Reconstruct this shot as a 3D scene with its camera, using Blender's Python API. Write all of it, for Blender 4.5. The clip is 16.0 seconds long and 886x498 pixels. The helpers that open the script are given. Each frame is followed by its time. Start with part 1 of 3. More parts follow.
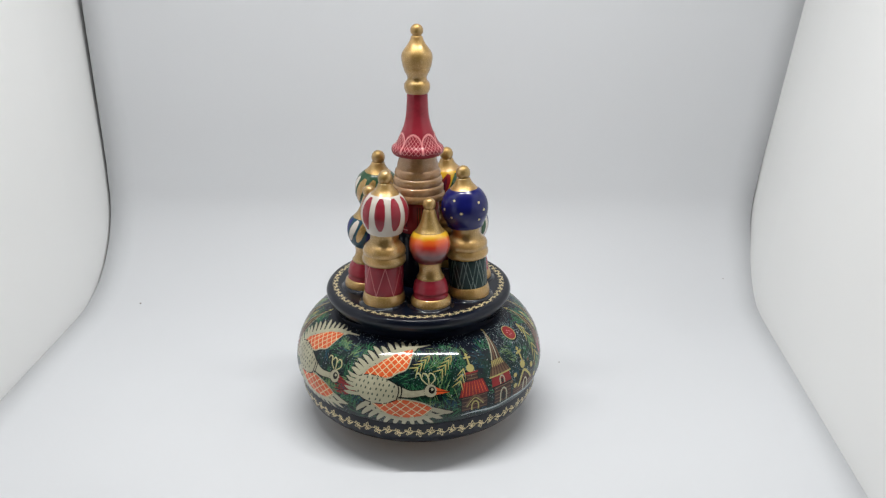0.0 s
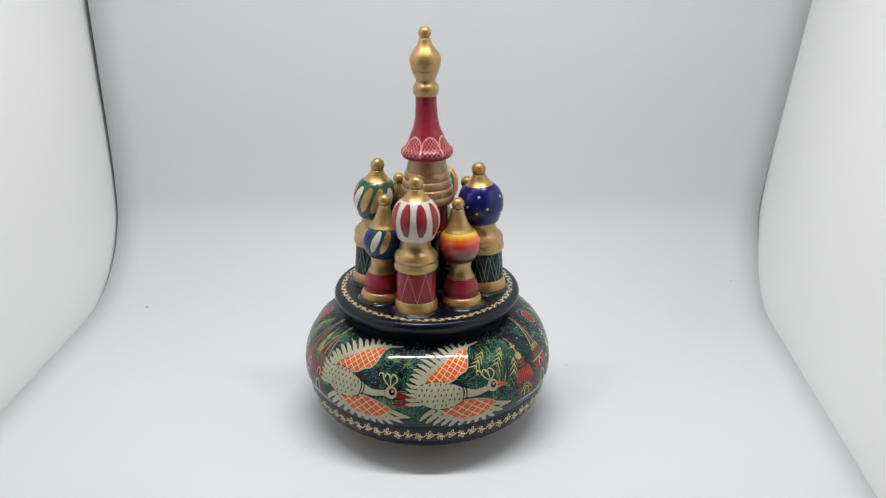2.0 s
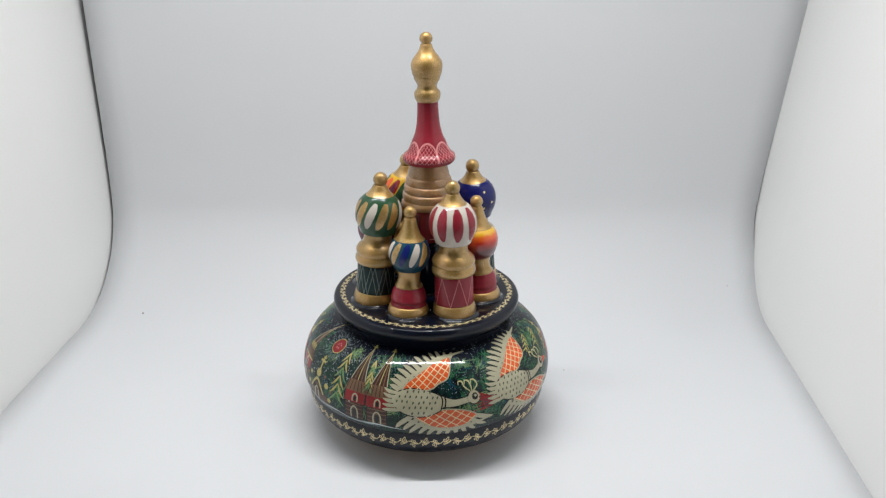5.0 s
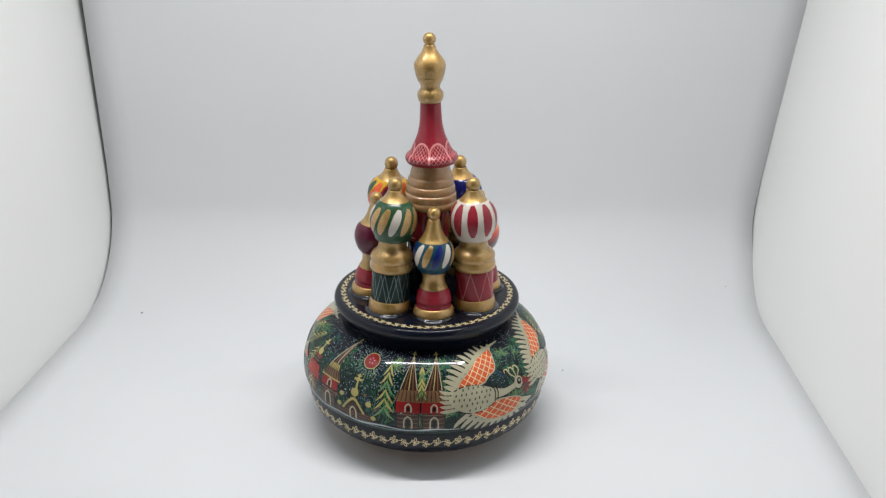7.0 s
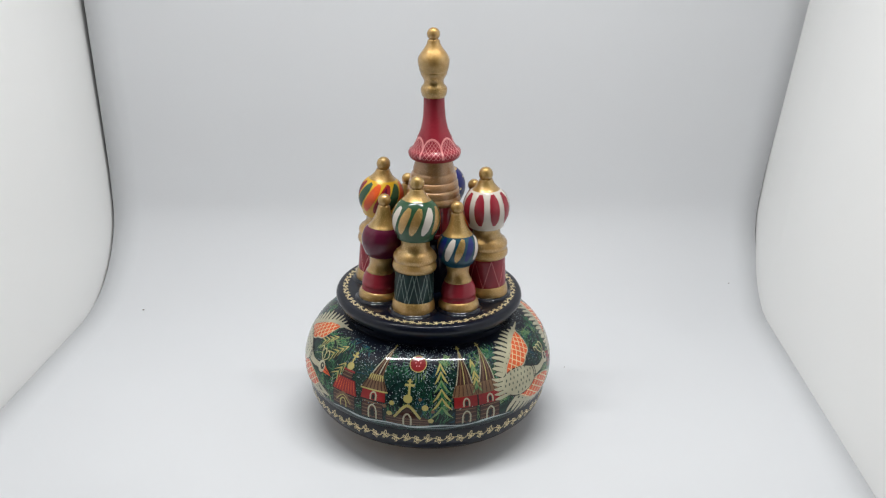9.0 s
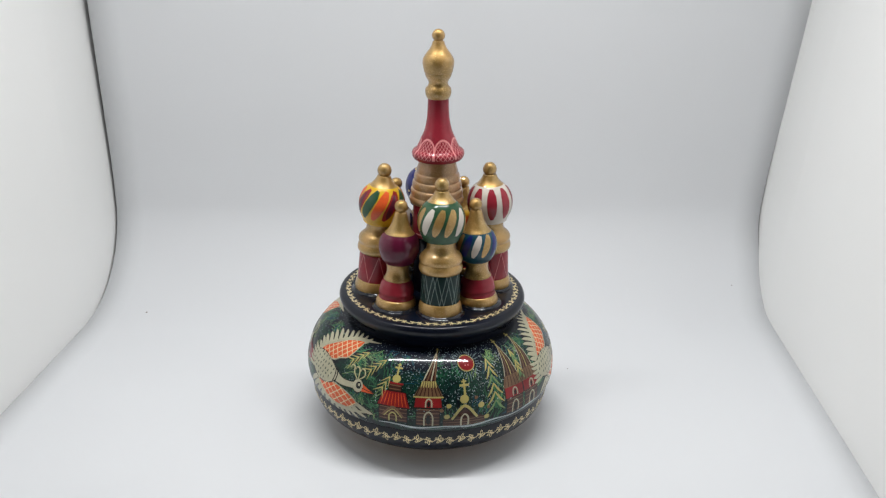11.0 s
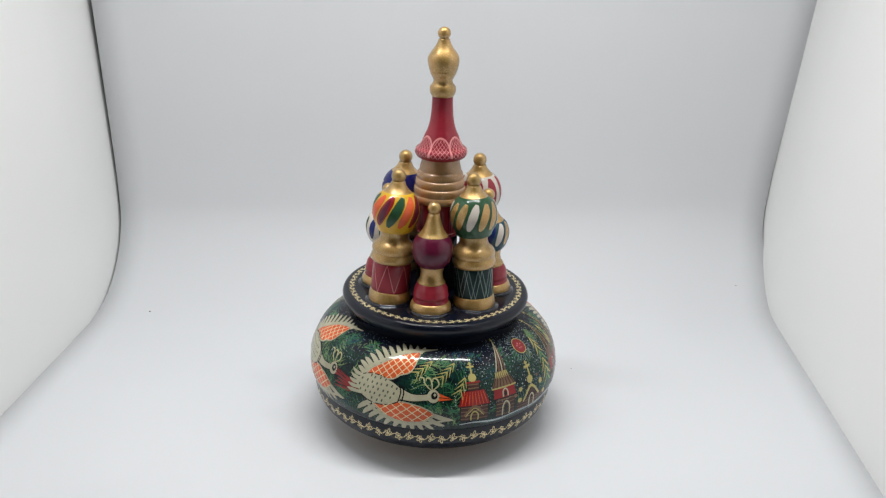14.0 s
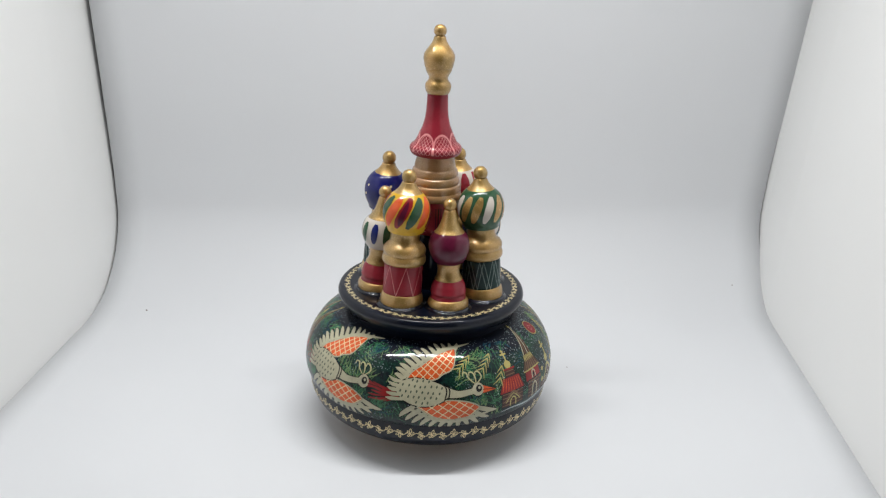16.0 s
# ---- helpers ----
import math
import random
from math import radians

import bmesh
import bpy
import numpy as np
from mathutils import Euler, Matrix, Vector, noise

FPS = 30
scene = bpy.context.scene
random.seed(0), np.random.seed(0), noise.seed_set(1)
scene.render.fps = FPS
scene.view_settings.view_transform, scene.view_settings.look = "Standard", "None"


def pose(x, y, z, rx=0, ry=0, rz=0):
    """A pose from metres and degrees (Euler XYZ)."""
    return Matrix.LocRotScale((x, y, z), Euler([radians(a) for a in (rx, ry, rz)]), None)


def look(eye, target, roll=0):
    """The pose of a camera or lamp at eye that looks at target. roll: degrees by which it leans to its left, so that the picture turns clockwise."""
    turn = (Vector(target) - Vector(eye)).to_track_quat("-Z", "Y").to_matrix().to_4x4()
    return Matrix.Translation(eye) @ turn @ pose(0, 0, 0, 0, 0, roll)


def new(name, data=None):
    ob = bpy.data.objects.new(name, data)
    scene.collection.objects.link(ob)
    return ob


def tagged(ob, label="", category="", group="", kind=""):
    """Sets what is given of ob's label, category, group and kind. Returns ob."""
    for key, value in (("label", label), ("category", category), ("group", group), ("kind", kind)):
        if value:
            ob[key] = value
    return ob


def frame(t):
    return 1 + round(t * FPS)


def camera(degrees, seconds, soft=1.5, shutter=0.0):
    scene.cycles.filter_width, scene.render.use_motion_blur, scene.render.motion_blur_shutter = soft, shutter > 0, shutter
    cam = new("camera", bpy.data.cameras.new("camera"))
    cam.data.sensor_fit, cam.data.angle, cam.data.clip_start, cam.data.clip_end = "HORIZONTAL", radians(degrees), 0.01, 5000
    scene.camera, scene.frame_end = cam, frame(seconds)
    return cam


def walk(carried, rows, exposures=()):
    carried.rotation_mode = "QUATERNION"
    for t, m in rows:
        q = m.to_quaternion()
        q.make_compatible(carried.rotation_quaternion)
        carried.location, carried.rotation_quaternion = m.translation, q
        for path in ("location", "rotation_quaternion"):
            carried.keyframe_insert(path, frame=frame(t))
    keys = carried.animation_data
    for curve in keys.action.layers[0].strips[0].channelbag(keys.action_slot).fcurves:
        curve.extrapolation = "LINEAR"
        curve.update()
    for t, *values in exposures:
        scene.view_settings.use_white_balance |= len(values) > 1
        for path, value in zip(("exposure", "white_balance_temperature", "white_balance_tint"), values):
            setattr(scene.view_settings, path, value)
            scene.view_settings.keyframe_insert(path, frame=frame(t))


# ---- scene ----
cam = camera(55.83, 16.0, soft=1.3)

# seconds, eye (x, y, z), pitch below level, turn, lean
PATH = [
    (0.0, 0.0000, -0.3507, 0.2205, 22.00, -1.74, 0.80),
    (0.5, -0.0000, -0.3506, 0.2202, 21.97, -1.78, 0.82),
    (1.0, -0.0001, -0.3506, 0.2199, 21.90, -1.69, 0.77),
    (1.5, -0.0001, -0.3506, 0.2196, 21.78, -1.55, 0.62),
    (2.0, -0.0005, -0.3504, 0.2193, 21.70, -1.32, 0.47),
    (2.5, -0.0008, -0.3503, 0.2191, 21.65, -1.30, 0.43),
    (3.0, -0.0012, -0.3501, 0.2188, 21.65, -1.57, 0.65),
    (3.5, -0.0015, -0.3500, 0.2186, 21.65, -1.69, 0.65),
    (4.0, -0.0017, -0.3500, 0.2186, 21.47, -1.70, 0.57),
    (6.5, -0.0024, -0.3504, 0.2186, 21.19, -1.84, 0.62),
    (7.0, -0.0025, -0.3504, 0.2187, 21.24, -1.88, 0.69),
    (7.5, -0.0021, -0.3503, 0.2182, 21.37, -1.74, 0.63),
    (8.0, -0.0018, -0.3502, 0.2178, 21.44, -1.57, 0.54),
    (8.5, -0.0014, -0.3501, 0.2173, 21.40, -1.54, 0.51),
    (9.0, -0.0010, -0.3500, 0.2169, 21.29, -1.57, 0.52),
    (11.5, -0.0010, -0.3511, 0.2153, 20.91, -1.32, 0.37),
    (12.0, -0.0010, -0.3513, 0.2150, 20.85, -1.26, 0.35),
    (12.5, -0.0010, -0.3515, 0.2147, 20.80, -1.11, 0.28),
    (13.0, -0.0009, -0.3511, 0.2145, 20.81, -1.08, 0.31),
    (13.5, -0.0009, -0.3508, 0.2143, 20.82, -1.15, 0.34),
    (14.0, -0.0009, -0.3505, 0.2141, 20.85, -1.10, 0.38),
    (14.5, -0.0008, -0.3502, 0.2139, 20.98, -0.98, 0.28),
    (15.0, -0.0003, -0.3508, 0.2132, 20.88, -1.06, 0.38),
    (15.5, 0.0003, -0.3514, 0.2125, 20.76, -1.14, 0.41),
    (16.0, 0.0009, -0.3520, 0.2119, 20.61, -1.12, 0.45),
]
walk(cam, [(t, pose(x, y, z, 90 - p, 0, w) @ pose(0, 0, 0, 0, 0, r)) for t, x, y, z, p, w, r in PATH])

# ---- light ----
world = bpy.data.worlds.new("world")
scene.world = world
world.use_nodes = True
world.node_tree.nodes["Background"].inputs[0].default_value = (1.0, 0.96, 0.92, 1)
world.node_tree.nodes["Background"].inputs[1].default_value = 0.03
scene.view_settings.exposure = 0.0


def area_lamp(name, eye, target, sx, sy, power, colour, beam):
    data = bpy.data.lights.new(name, "AREA")
    data.shape, data.size, data.size_y, data.energy, data.color = "RECTANGLE", sx, sy, power, colour
    data.spread = radians(beam)
    ob = new(name, data)
    ob.matrix_world = look(eye, target)
    return ob


area_lamp("led_strip", (-0.004, -0.048, 0.440), (-0.004, -0.048, 0.0), 0.345, 0.009, 1.02, (0.970, 0.98, 0.985), 143)


# ---- materials ----
def nodes_of(name):
    m = bpy.data.materials.new(name)
    m.use_nodes = True
    nt = m.node_tree
    return m, nt, nt.nodes["Principled BSDF"]


def add(nt, kind, **vals):
    n = nt.nodes.new(kind)
    for k, v in vals.items():
        n.inputs[k].default_value = v
    return n


def mixer(nt, fac, a, b):
    """A colour mix: fac, a and b are sockets or values."""
    n = nt.nodes.new("ShaderNodeMix")
    n.data_type = "RGBA"
    for sock, val in ((n.inputs[0], fac), (n.inputs[6], a), (n.inputs[7], b)):
        if isinstance(val, bpy.types.NodeSocket):
            nt.links.new(val, sock)
        else:
            sock.default_value = val
    return n.outputs[2]


def ramp(nt, src, lo, hi):
    n = nt.nodes.new("ShaderNodeMapRange")
    n.inputs[1].default_value, n.inputs[2].default_value = lo, hi
    nt.links.new(src, n.inputs[0])
    return n.outputs[0]


def noise_of(nt, scale, detail=3.0, coord="Object"):
    tc = nt.nodes.new("ShaderNodeTexCoord")
    n = add(nt, "ShaderNodeTexNoise", Scale=scale, Detail=detail)
    nt.links.new(tc.outputs[coord], n.inputs["Vector"])
    return n.outputs["Fac"]


def bumpy(nt, bsdf, src, strength, dist):
    n = add(nt, "ShaderNodeBump", Strength=strength, Distance=dist)
    nt.links.new(src, n.inputs["Height"])
    nt.links.new(n.outputs["Normal"], bsdf.inputs["Normal"])


def rgb(c):
    return (c[0], c[1], c[2], 1)


def lacquer(name, colour, vary=0.25, rough=0.42, coat=0.75, metal=0.0, scale=260.0):
    """Hand-brushed paint under clear varnish."""
    m, nt, p = nodes_of(name)
    big = noise_of(nt, scale * 0.3, 2)
    fine = noise_of(nt, scale * 3.0, 3)
    dark = [c * (1 - vary) for c in colour]
    light = [min(1, c * (1 + vary)) for c in colour]
    a = mixer(nt, ramp(nt, big, 0.35, 0.65), rgb(dark), rgb(light))
    c = mixer(nt, ramp(nt, fine, 0.3, 0.7), a, rgb(colour))
    nt.links.new(c, p.inputs["Base Color"])
    p.inputs["Roughness"].default_value, p.inputs["Metallic"].default_value = rough, metal
    p.inputs["Coat Weight"].default_value, p.inputs["Coat Roughness"].default_value = coat, 0.07
    p.inputs["Specular IOR Level"].default_value = max(0.05, 0.35 - 0.6 * coat)
    bumpy(nt, p, fine, 0.08, 0.0002)
    return m


def gold_paint(name, colour, flake, metal):
    """Bronze-powder paint: fine sparkling flakes in a warm binder."""
    m, nt, p = nodes_of(name)
    tc = nt.nodes.new("ShaderNodeTexCoord")
    v = add(nt, "ShaderNodeTexVoronoi", Scale=5200.0)
    nt.links.new(tc.outputs["Object"], v.inputs["Vector"])
    big = noise_of(nt, 130.0, 3)
    a = mixer(nt, ramp(nt, big, 0.3, 0.7), rgb([c * k for c, k in zip(colour, (0.62, 0.70, 0.60))]), rgb(colour))
    bw = nt.nodes.new("ShaderNodeRGBToBW")
    nt.links.new(v.outputs["Color"], bw.inputs[0])
    c = mixer(nt, ramp(nt, bw.outputs[0], 0.68, 0.95), a, rgb(flake))
    nt.links.new(c, p.inputs["Base Color"])
    p.inputs["Metallic"].default_value, p.inputs["Roughness"].default_value = metal, 0.38
    p.inputs["Coat Weight"].default_value, p.inputs["Coat Roughness"].default_value = 1.0, 0.04
    bumpy(nt, p, bw.outputs[0], 0.10, 0.0002)
    # uneven varnish over the brush marks
    wavy = add(nt, "ShaderNodeBump", Strength=0.35, Distance=0.0004)
    nt.links.new(noise_of(nt, 900.0, 2), wavy.inputs["Height"])
    nt.links.new(wavy.outputs["Normal"], p.inputs["Coat Normal"])
    return m


def cloth_white(name, colour, rough=0.8):
    """Matt white plastic sheet, faintly mottled."""
    m, nt, p = nodes_of(name)
    a = noise_of(nt, 9.0, 2)
    fine = noise_of(nt, 700.0, 2)
    c = mixer(nt, ramp(nt, a, 0.3, 0.7), rgb([x * 0.975 for x in colour]), rgb(colour))
    nt.links.new(c, p.inputs["Base Color"])
    p.inputs["Roughness"].default_value = rough
    p.inputs["Specular IOR Level"].default_value = 0.25
    bumpy(nt, p, fine, 0.06, 0.0003)
    return m


SHEET = cloth_white("white_sheet", (0.715, 0.725, 0.742))
WALL = cloth_white("white_wall", (0.92, 0.92, 0.905))
# grey only to weaken bounce light from the unseen top, which deepens shadows
TOP = cloth_white("bounce_damping_grey", (0.30, 0.30, 0.31))
TABLE = lacquer("table_wood", (0.3, 0.2, 0.12), 0.3, 0.5, 0.2, 0.0, 30)
BLACK = lacquer("black_lacquer", (0.003, 0.005, 0.012), 0.3, 0.45, 0.62)
VARNISH = lacquer("pooled_varnish", (0.004, 0.005, 0.010), 0.3, 0.25, 1.0)
GOLD = gold_paint("gold_paint", (0.49, 0.280, 0.085), (0.76, 0.52, 0.22), 0.55)
COPPER = gold_paint("copper_gold_paint", (0.42, 0.220, 0.095), (0.60, 0.36, 0.18), 0.25)
RED = lacquer("crimson_paint", (0.27, 0.021, 0.034))
DARKGREEN = lacquer("dark_green_paint", (0.006, 0.026, 0.025), 0.25, 0.45, 0.5)
WHITE = lacquer("white_paint", (0.59, 0.535, 0.47), 0.06)
BLUE = lacquer("deep_blue_paint", (0.006, 0.008, 0.10))
YELLOW = lacquer("yellow_paint", (0.62, 0.36, 0.02))
GREEN = lacquer("green_paint", (0.024, 0.074, 0.034))
TEAL = lacquer("teal_paint", (0.008, 0.052, 0.080))
PLUM = lacquer("plum_paint", (0.088, 0.007, 0.026))


def bowl_paint():
    """Green-black ground, stippled with green and with pale dots of frost."""
    m, nt, p = nodes_of("bowl_ground_paint")
    big = noise_of(nt, 60.0, 3)
    mid = noise_of(nt, 420.0, 4)
    fine = noise_of(nt, 1500.0, 3)
    dark = mixer(nt, ramp(nt, mid, 0.40, 0.62), rgb((0.003, 0.005, 0.009)), rgb((0.006, 0.028, 0.022)))
    green = mixer(nt, ramp(nt, fine, 0.42, 0.62), rgb((0.003, 0.013, 0.011)), rgb((0.012, 0.062, 0.033)))
    base = mixer(nt, ramp(nt, big, 0.46, 0.64), dark, green)
    tc = nt.nodes.new("ShaderNodeTexCoord")
    # the shoulder under the lid is plain black
    sep = nt.nodes.new("ShaderNodeSeparateXYZ")
    nt.links.new(tc.outputs["Object"], sep.inputs[0])
    edge = nt.nodes.new("ShaderNodeMath")
    edge.operation = "MULTIPLY_ADD"
    nt.links.new(mid, edge.inputs[0])
    edge.inputs[1].default_value = 0.004
    nt.links.new(sep.outputs["Z"], edge.inputs[2])
    base = mixer(nt, ramp(nt, edge.outputs[0], 0.0482, 0.0500), base, rgb((0.003, 0.005, 0.012)))
    v = add(nt, "ShaderNodeTexVoronoi", Scale=1050.0)
    nt.links.new(tc.outputs["Object"], v.inputs["Vector"])
    dot = ramp(nt, v.outputs["Distance"], 0.24, 0.14)
    mask = nt.nodes.new("ShaderNodeMath")
    mask.operation = "MULTIPLY"
    nt.links.new(dot, mask.inputs[0])
    nt.links.new(ramp(nt, noise_of(nt, 70.0, 2), 0.44, 0.58), mask.inputs[1])
    c = mixer(nt, mask.outputs[0], base, rgb((0.30, 0.38, 0.40)))
    nt.links.new(c, p.inputs["Base Color"])
    p.inputs["Roughness"].default_value = 0.3
    p.inputs["Coat Weight"].default_value, p.inputs["Coat Roughness"].default_value = 0.48, 0.075
    p.inputs["Specular IOR Level"].default_value = 0.06
    bumpy(nt, p, fine, 0.07, 0.0002)
    return m


def flame_paint():
    """Yellow at the top, through orange, to dark red below: shaded with the brush."""
    m, nt, p = nodes_of("flame_shaded_paint")
    tc = nt.nodes.new("ShaderNodeTexCoord")
    sep = nt.nodes.new("ShaderNodeSeparateXYZ")
    nt.links.new(tc.outputs["Object"], sep.inputs[0])
    wob = nt.nodes.new("ShaderNodeMath")
    wob.operation = "MULTIPLY_ADD"
    nt.links.new(noise_of(nt, 300.0, 3), wob.inputs[0])
    wob.inputs[1].default_value = 0.0016
    nt.links.new(sep.outputs["Z"], wob.inputs[2])
    a = mixer(nt, ramp(nt, wob.outputs[0], 0.0248, 0.0290), rgb((0.10, 0.008, 0.012)), rgb((0.55, 0.030, 0.012)))
    b = mixer(nt, ramp(nt, wob.outputs[0], 0.0293, 0.0312), a, rgb((0.75, 0.12, 0.012)))
    c = mixer(nt, ramp(nt, wob.outputs[0], 0.0316, 0.0330), b, rgb((0.75, 0.42, 0.02)))
    nt.links.new(c, p.inputs["Base Color"])
    p.inputs["Roughness"].default_value = 0.3
    p.inputs["Coat Weight"].default_value, p.inputs["Coat Roughness"].default_value = 0.9, 0.06
    return m


BOWL, FLAME = bowl_paint(), flame_paint()
BAREWOOD = lacquer("bare_wood", (0.42, 0.27, 0.15), 0.2, 0.6, 0.0)
# dark brown for the hidden foot, to keep the floor shadow deep
FOOT = lacquer("light_block_foot", (0.20, 0.11, 0.05), 0.3, 0.5, 0.2)


# ---- mesh helpers ----
def mesh_of(name, bm, material, smooth=True):
    me = bpy.data.meshes.new(name)
    bmesh.ops.recalc_face_normals(bm, faces=bm.faces[:])
    bm.to_mesh(me)
    bm.free()
    me.materials.append(material)
    for f in me.polygons:
        f.use_smooth = smooth
    return me


def part(name, bm, material, parent, label="", smooth=True):
    ob = new(name, mesh_of(name, bm, material, smooth))
    ob.parent = parent
    return tagged(ob, label)


def spline(pts, per=4):
    """Points (r, z) eased by a Catmull-Rom curve; a point given twice stays a sharp edge."""
    out = []
    n = len(pts)
    for i in range(n - 1):
        a, b = Vector(pts[i]), Vector(pts[i + 1])
        if (a - b).length < 1e-7:
            continue
        p0 = Vector(pts[i - 1]) if i > 0 else a
        p3 = Vector(pts[i + 2]) if i + 2 < n else b
        for k in range(per):
            t = k / per
            out.append(0.5 * ((2 * a) + (b - p0) * t + (2 * p0 - 5 * a + 4 * b - p3) * t * t
                              + (3 * a - p0 - 3 * b + p3) * t ** 3))
    out.append(Vector(pts[-1]))
    return out


def turned(profile, n=64, per=4, at=(0, 0)):
    """A turned solid from (r, z) points, closed by a fan where it ends off the axis."""
    bm = bmesh.new()
    rings = []
    for r, z in spline(profile, per):
        r = max(r, 0.00005)
        rings.append([bm.verts.new((at[0] + r * math.cos(2 * math.pi * k / n), at[1] + r * math.sin(2 * math.pi * k / n), z))
                      for k in range(n)])
    for lo, hi in zip(rings, rings[1:]):
        for k in range(n):
            bm.faces.new((lo[k], lo[(k + 1) % n], hi[(k + 1) % n], hi[k]))
    bm.faces.new(rings[0][::-1])
    bm.faces.new(rings[-1])
    return bm


def knob(r, z):
    return [(r * math.sin(a), z - r * math.cos(a)) for a in [math.pi * (0.12 + 0.88 * k / 7) for k in range(8)]]


def sweep_sheet(profile, lefts, rights, thick):
    """A sheet along the line profile (y, z), from lefts to rights (x for each point), with thickness."""
    bm = bmesh.new()
    pts = [Vector((0, y, z)) for y, z in profile]
    cols = 24
    top, low = [], []
    for i, p in enumerate(pts):
        d = (pts[min(i + 1, len(pts) - 1)] - pts[max(i - 1, 0)]).normalized()
        nrm = Vector((0, d.z, -d.y))
        ra, rb = [], []
        for k in range(cols + 1):
            x = lefts[i] + (rights[i] - lefts[i]) * k / cols
            ra.append(bm.verts.new((x, p.y, p.z)))
            rb.append(bm.verts.new((x, p.y + nrm.y * thick, p.z + nrm.z * thick)))
        top.append(ra), low.append(rb)
    for g in (top, low):
        for i in range(len(g) - 1):
            for k in range(cols):
                bm.faces.new((g[i][k], g[i][k + 1], g[i + 1][k + 1], g[i + 1][k]))
    for i in range(len(top) - 1):
        for k in (0, cols):
            bm.faces.new((top[i][k], top[i + 1][k], low[i + 1][k], low[i][k]))
    for i in (0, len(top) - 1):
        for k in range(cols):
            bm.faces.new((top[i][k], top[i][k + 1], low[i][k + 1], low[i][k]))
    return bm


def slab(corners, up, depth):
    """A slab over a row of (x, y) corners: a wall of height up with thickness depth (outwards, a vector)."""
    bm = bmesh.new()
    rows = []
    for x, y, lean in corners:
        rows.append([bm.verts.new(v) for v in ((x, y, -0.004), (x + lean, y, up),
                                               (x + lean + depth[0], y + depth[1], up), (x + depth[0], y + depth[1], -0.004))])
    for a, b in zip(rows, rows[1:]):
        for k in range(4):
            bm.faces.new((a[k], a[(k + 1) % 4], b[(k + 1) % 4], b[k]))
    bm.faces.new(rows[0]), bm.faces.new(rows[-1])
    return bm


def box_mesh(x0, y0, z0, x1, y1, z1):
    bm = bmesh.new()
    bmesh.ops.create_cube(bm, size=1)
    for v in bm.verts:
        v.co = Vector(((x0 + x1) / 2 + v.co.x * (x1 - x0), (y0 + y1) / 2 + v.co.y * (y1 - y0), (z0 + z1) / 2 + v.co.z * (z1 - z0)))
    return bm


# ---- the photo tent ----
def build_tent():
    line, lefts, rights = [], [], []
    floor_y = [-0.30 + 0.03 * k for k in range(13)] + [0.07, 0.078]
    for y in floor_y:
        line.append((y, 0.0))
    for k in range(0, 17):
        a = math.radians(90 * k / 16)
        line.append((0.084 + 0.0745 * math.sin(a), 0.056 * (1 - math.cos(a))))
    for z in (0.07, 0.085, 0.105, 0.13, 0.16, 0.19, 0.23, 0.28, 0.34, 0.40, 0.45):
        line.append((0.1595 - 0.03 * max(0, z - 0.09), z))
    for y, z in line:
        lefts.append(-0.2008 + 0.04 * min(y, 0.12))
        rights.append(0.1930 + 0.115 * min(y, 0.10) + 0.0095 * min(1, max(0, (y - 0.10) / 0.04)) + 0.1 * max(0, z - 0.03))
    bm = sweep_sheet(line, lefts, rights, 0.0012)
    sheet = new("floor", mesh_of("floor", bm, SHEET))
    tagged(sheet, "white background sheet sweeping from floor up to back", "backdrop sheet", kind="structure")
    left = new("wall_west", mesh_of("wall_west", slab([(-0.2130, -0.30, -0.006), (-0.1968, 0.10, -0.006), (-0.1968, 0.12, -0.006), (-0.1970, 0.19, -0.006)], 0.46, (-0.004, 0)), WALL, False))
    tagged(left, "white side panel of the photo tent", "wall", kind="structure")
    right = new("wall_east", mesh_of("wall_east", slab([(0.1584, -0.30, 0.040), (0.2034, 0.10, 0.040), (0.2072, 0.123, 0.040), (0.2118, 0.150, 0.040), (0.2136, 0.19, 0.040)], 0.46, (0.004, 0)), WALL, False))
    tagged(right, "white side panel of the photo tent", "wall", kind="structure")
    back = new("wall_north", mesh_of("wall_north", box_mesh(-0.212, 0.19, -0.004, 0.26, 0.194, 0.46), WALL, False))
    tagged(back, "white rear panel behind the sheet", "wall", kind="structure")
    # out of view; its dark grey is set to cut the fill light
    roof = new("ceiling", mesh_of("ceiling", box_mesh(-0.23, -0.30, 0.46, 0.265, 0.194, 0.464), TOP, False))
    tagged(roof, "unseen top panel of the photo tent, grey to damp bounce light", "ceiling", kind="structure")
    table = new("table_top", mesh_of("table_top", box_mesh(-0.6, -0.7, -0.034, 0.6, 0.45, -0.006), TABLE, False))
    tagged(table, "brown wooden table top under the photo tent", "table", kind="structure")


build_tent()

# ---- the music box ----
BODY = [(0.0372, 0.0526), (0.0405, 0.0519), (0.0452, 0.0498), (0.0503, 0.0459), (0.0543, 0.0401), (0.0566, 0.0332), (0.0569, 0.0272), (0.0562, 0.0244),
        (0.0556, 0.0228), (0.0550, 0.0221)]
BASE = [(0.0549, 0.0224), (0.0549, 0.0224), (0.0550, 0.0192), (0.0545, 0.0160), (0.0532, 0.0130), (0.0513, 0.0107), (0.0494, 0.0093), (0.0494, 0.0093), (0.0440, 0.0090)]
LID = [(0.0366, 0.0484), (0.0373, 0.0489), (0.0379, 0.0504), (0.0380, 0.0522), (0.0385, 0.0540), (0.0396, 0.0560), (0.0410, 0.0578),
       (0.0419, 0.0595), (0.0421, 0.0609), (0.0417, 0.0621), (0.0409, 0.0629), (0.0397, 0.0632), (0.0397, 0.0632), (0.0100, 0.0632)]
LIDZ = 0.0632

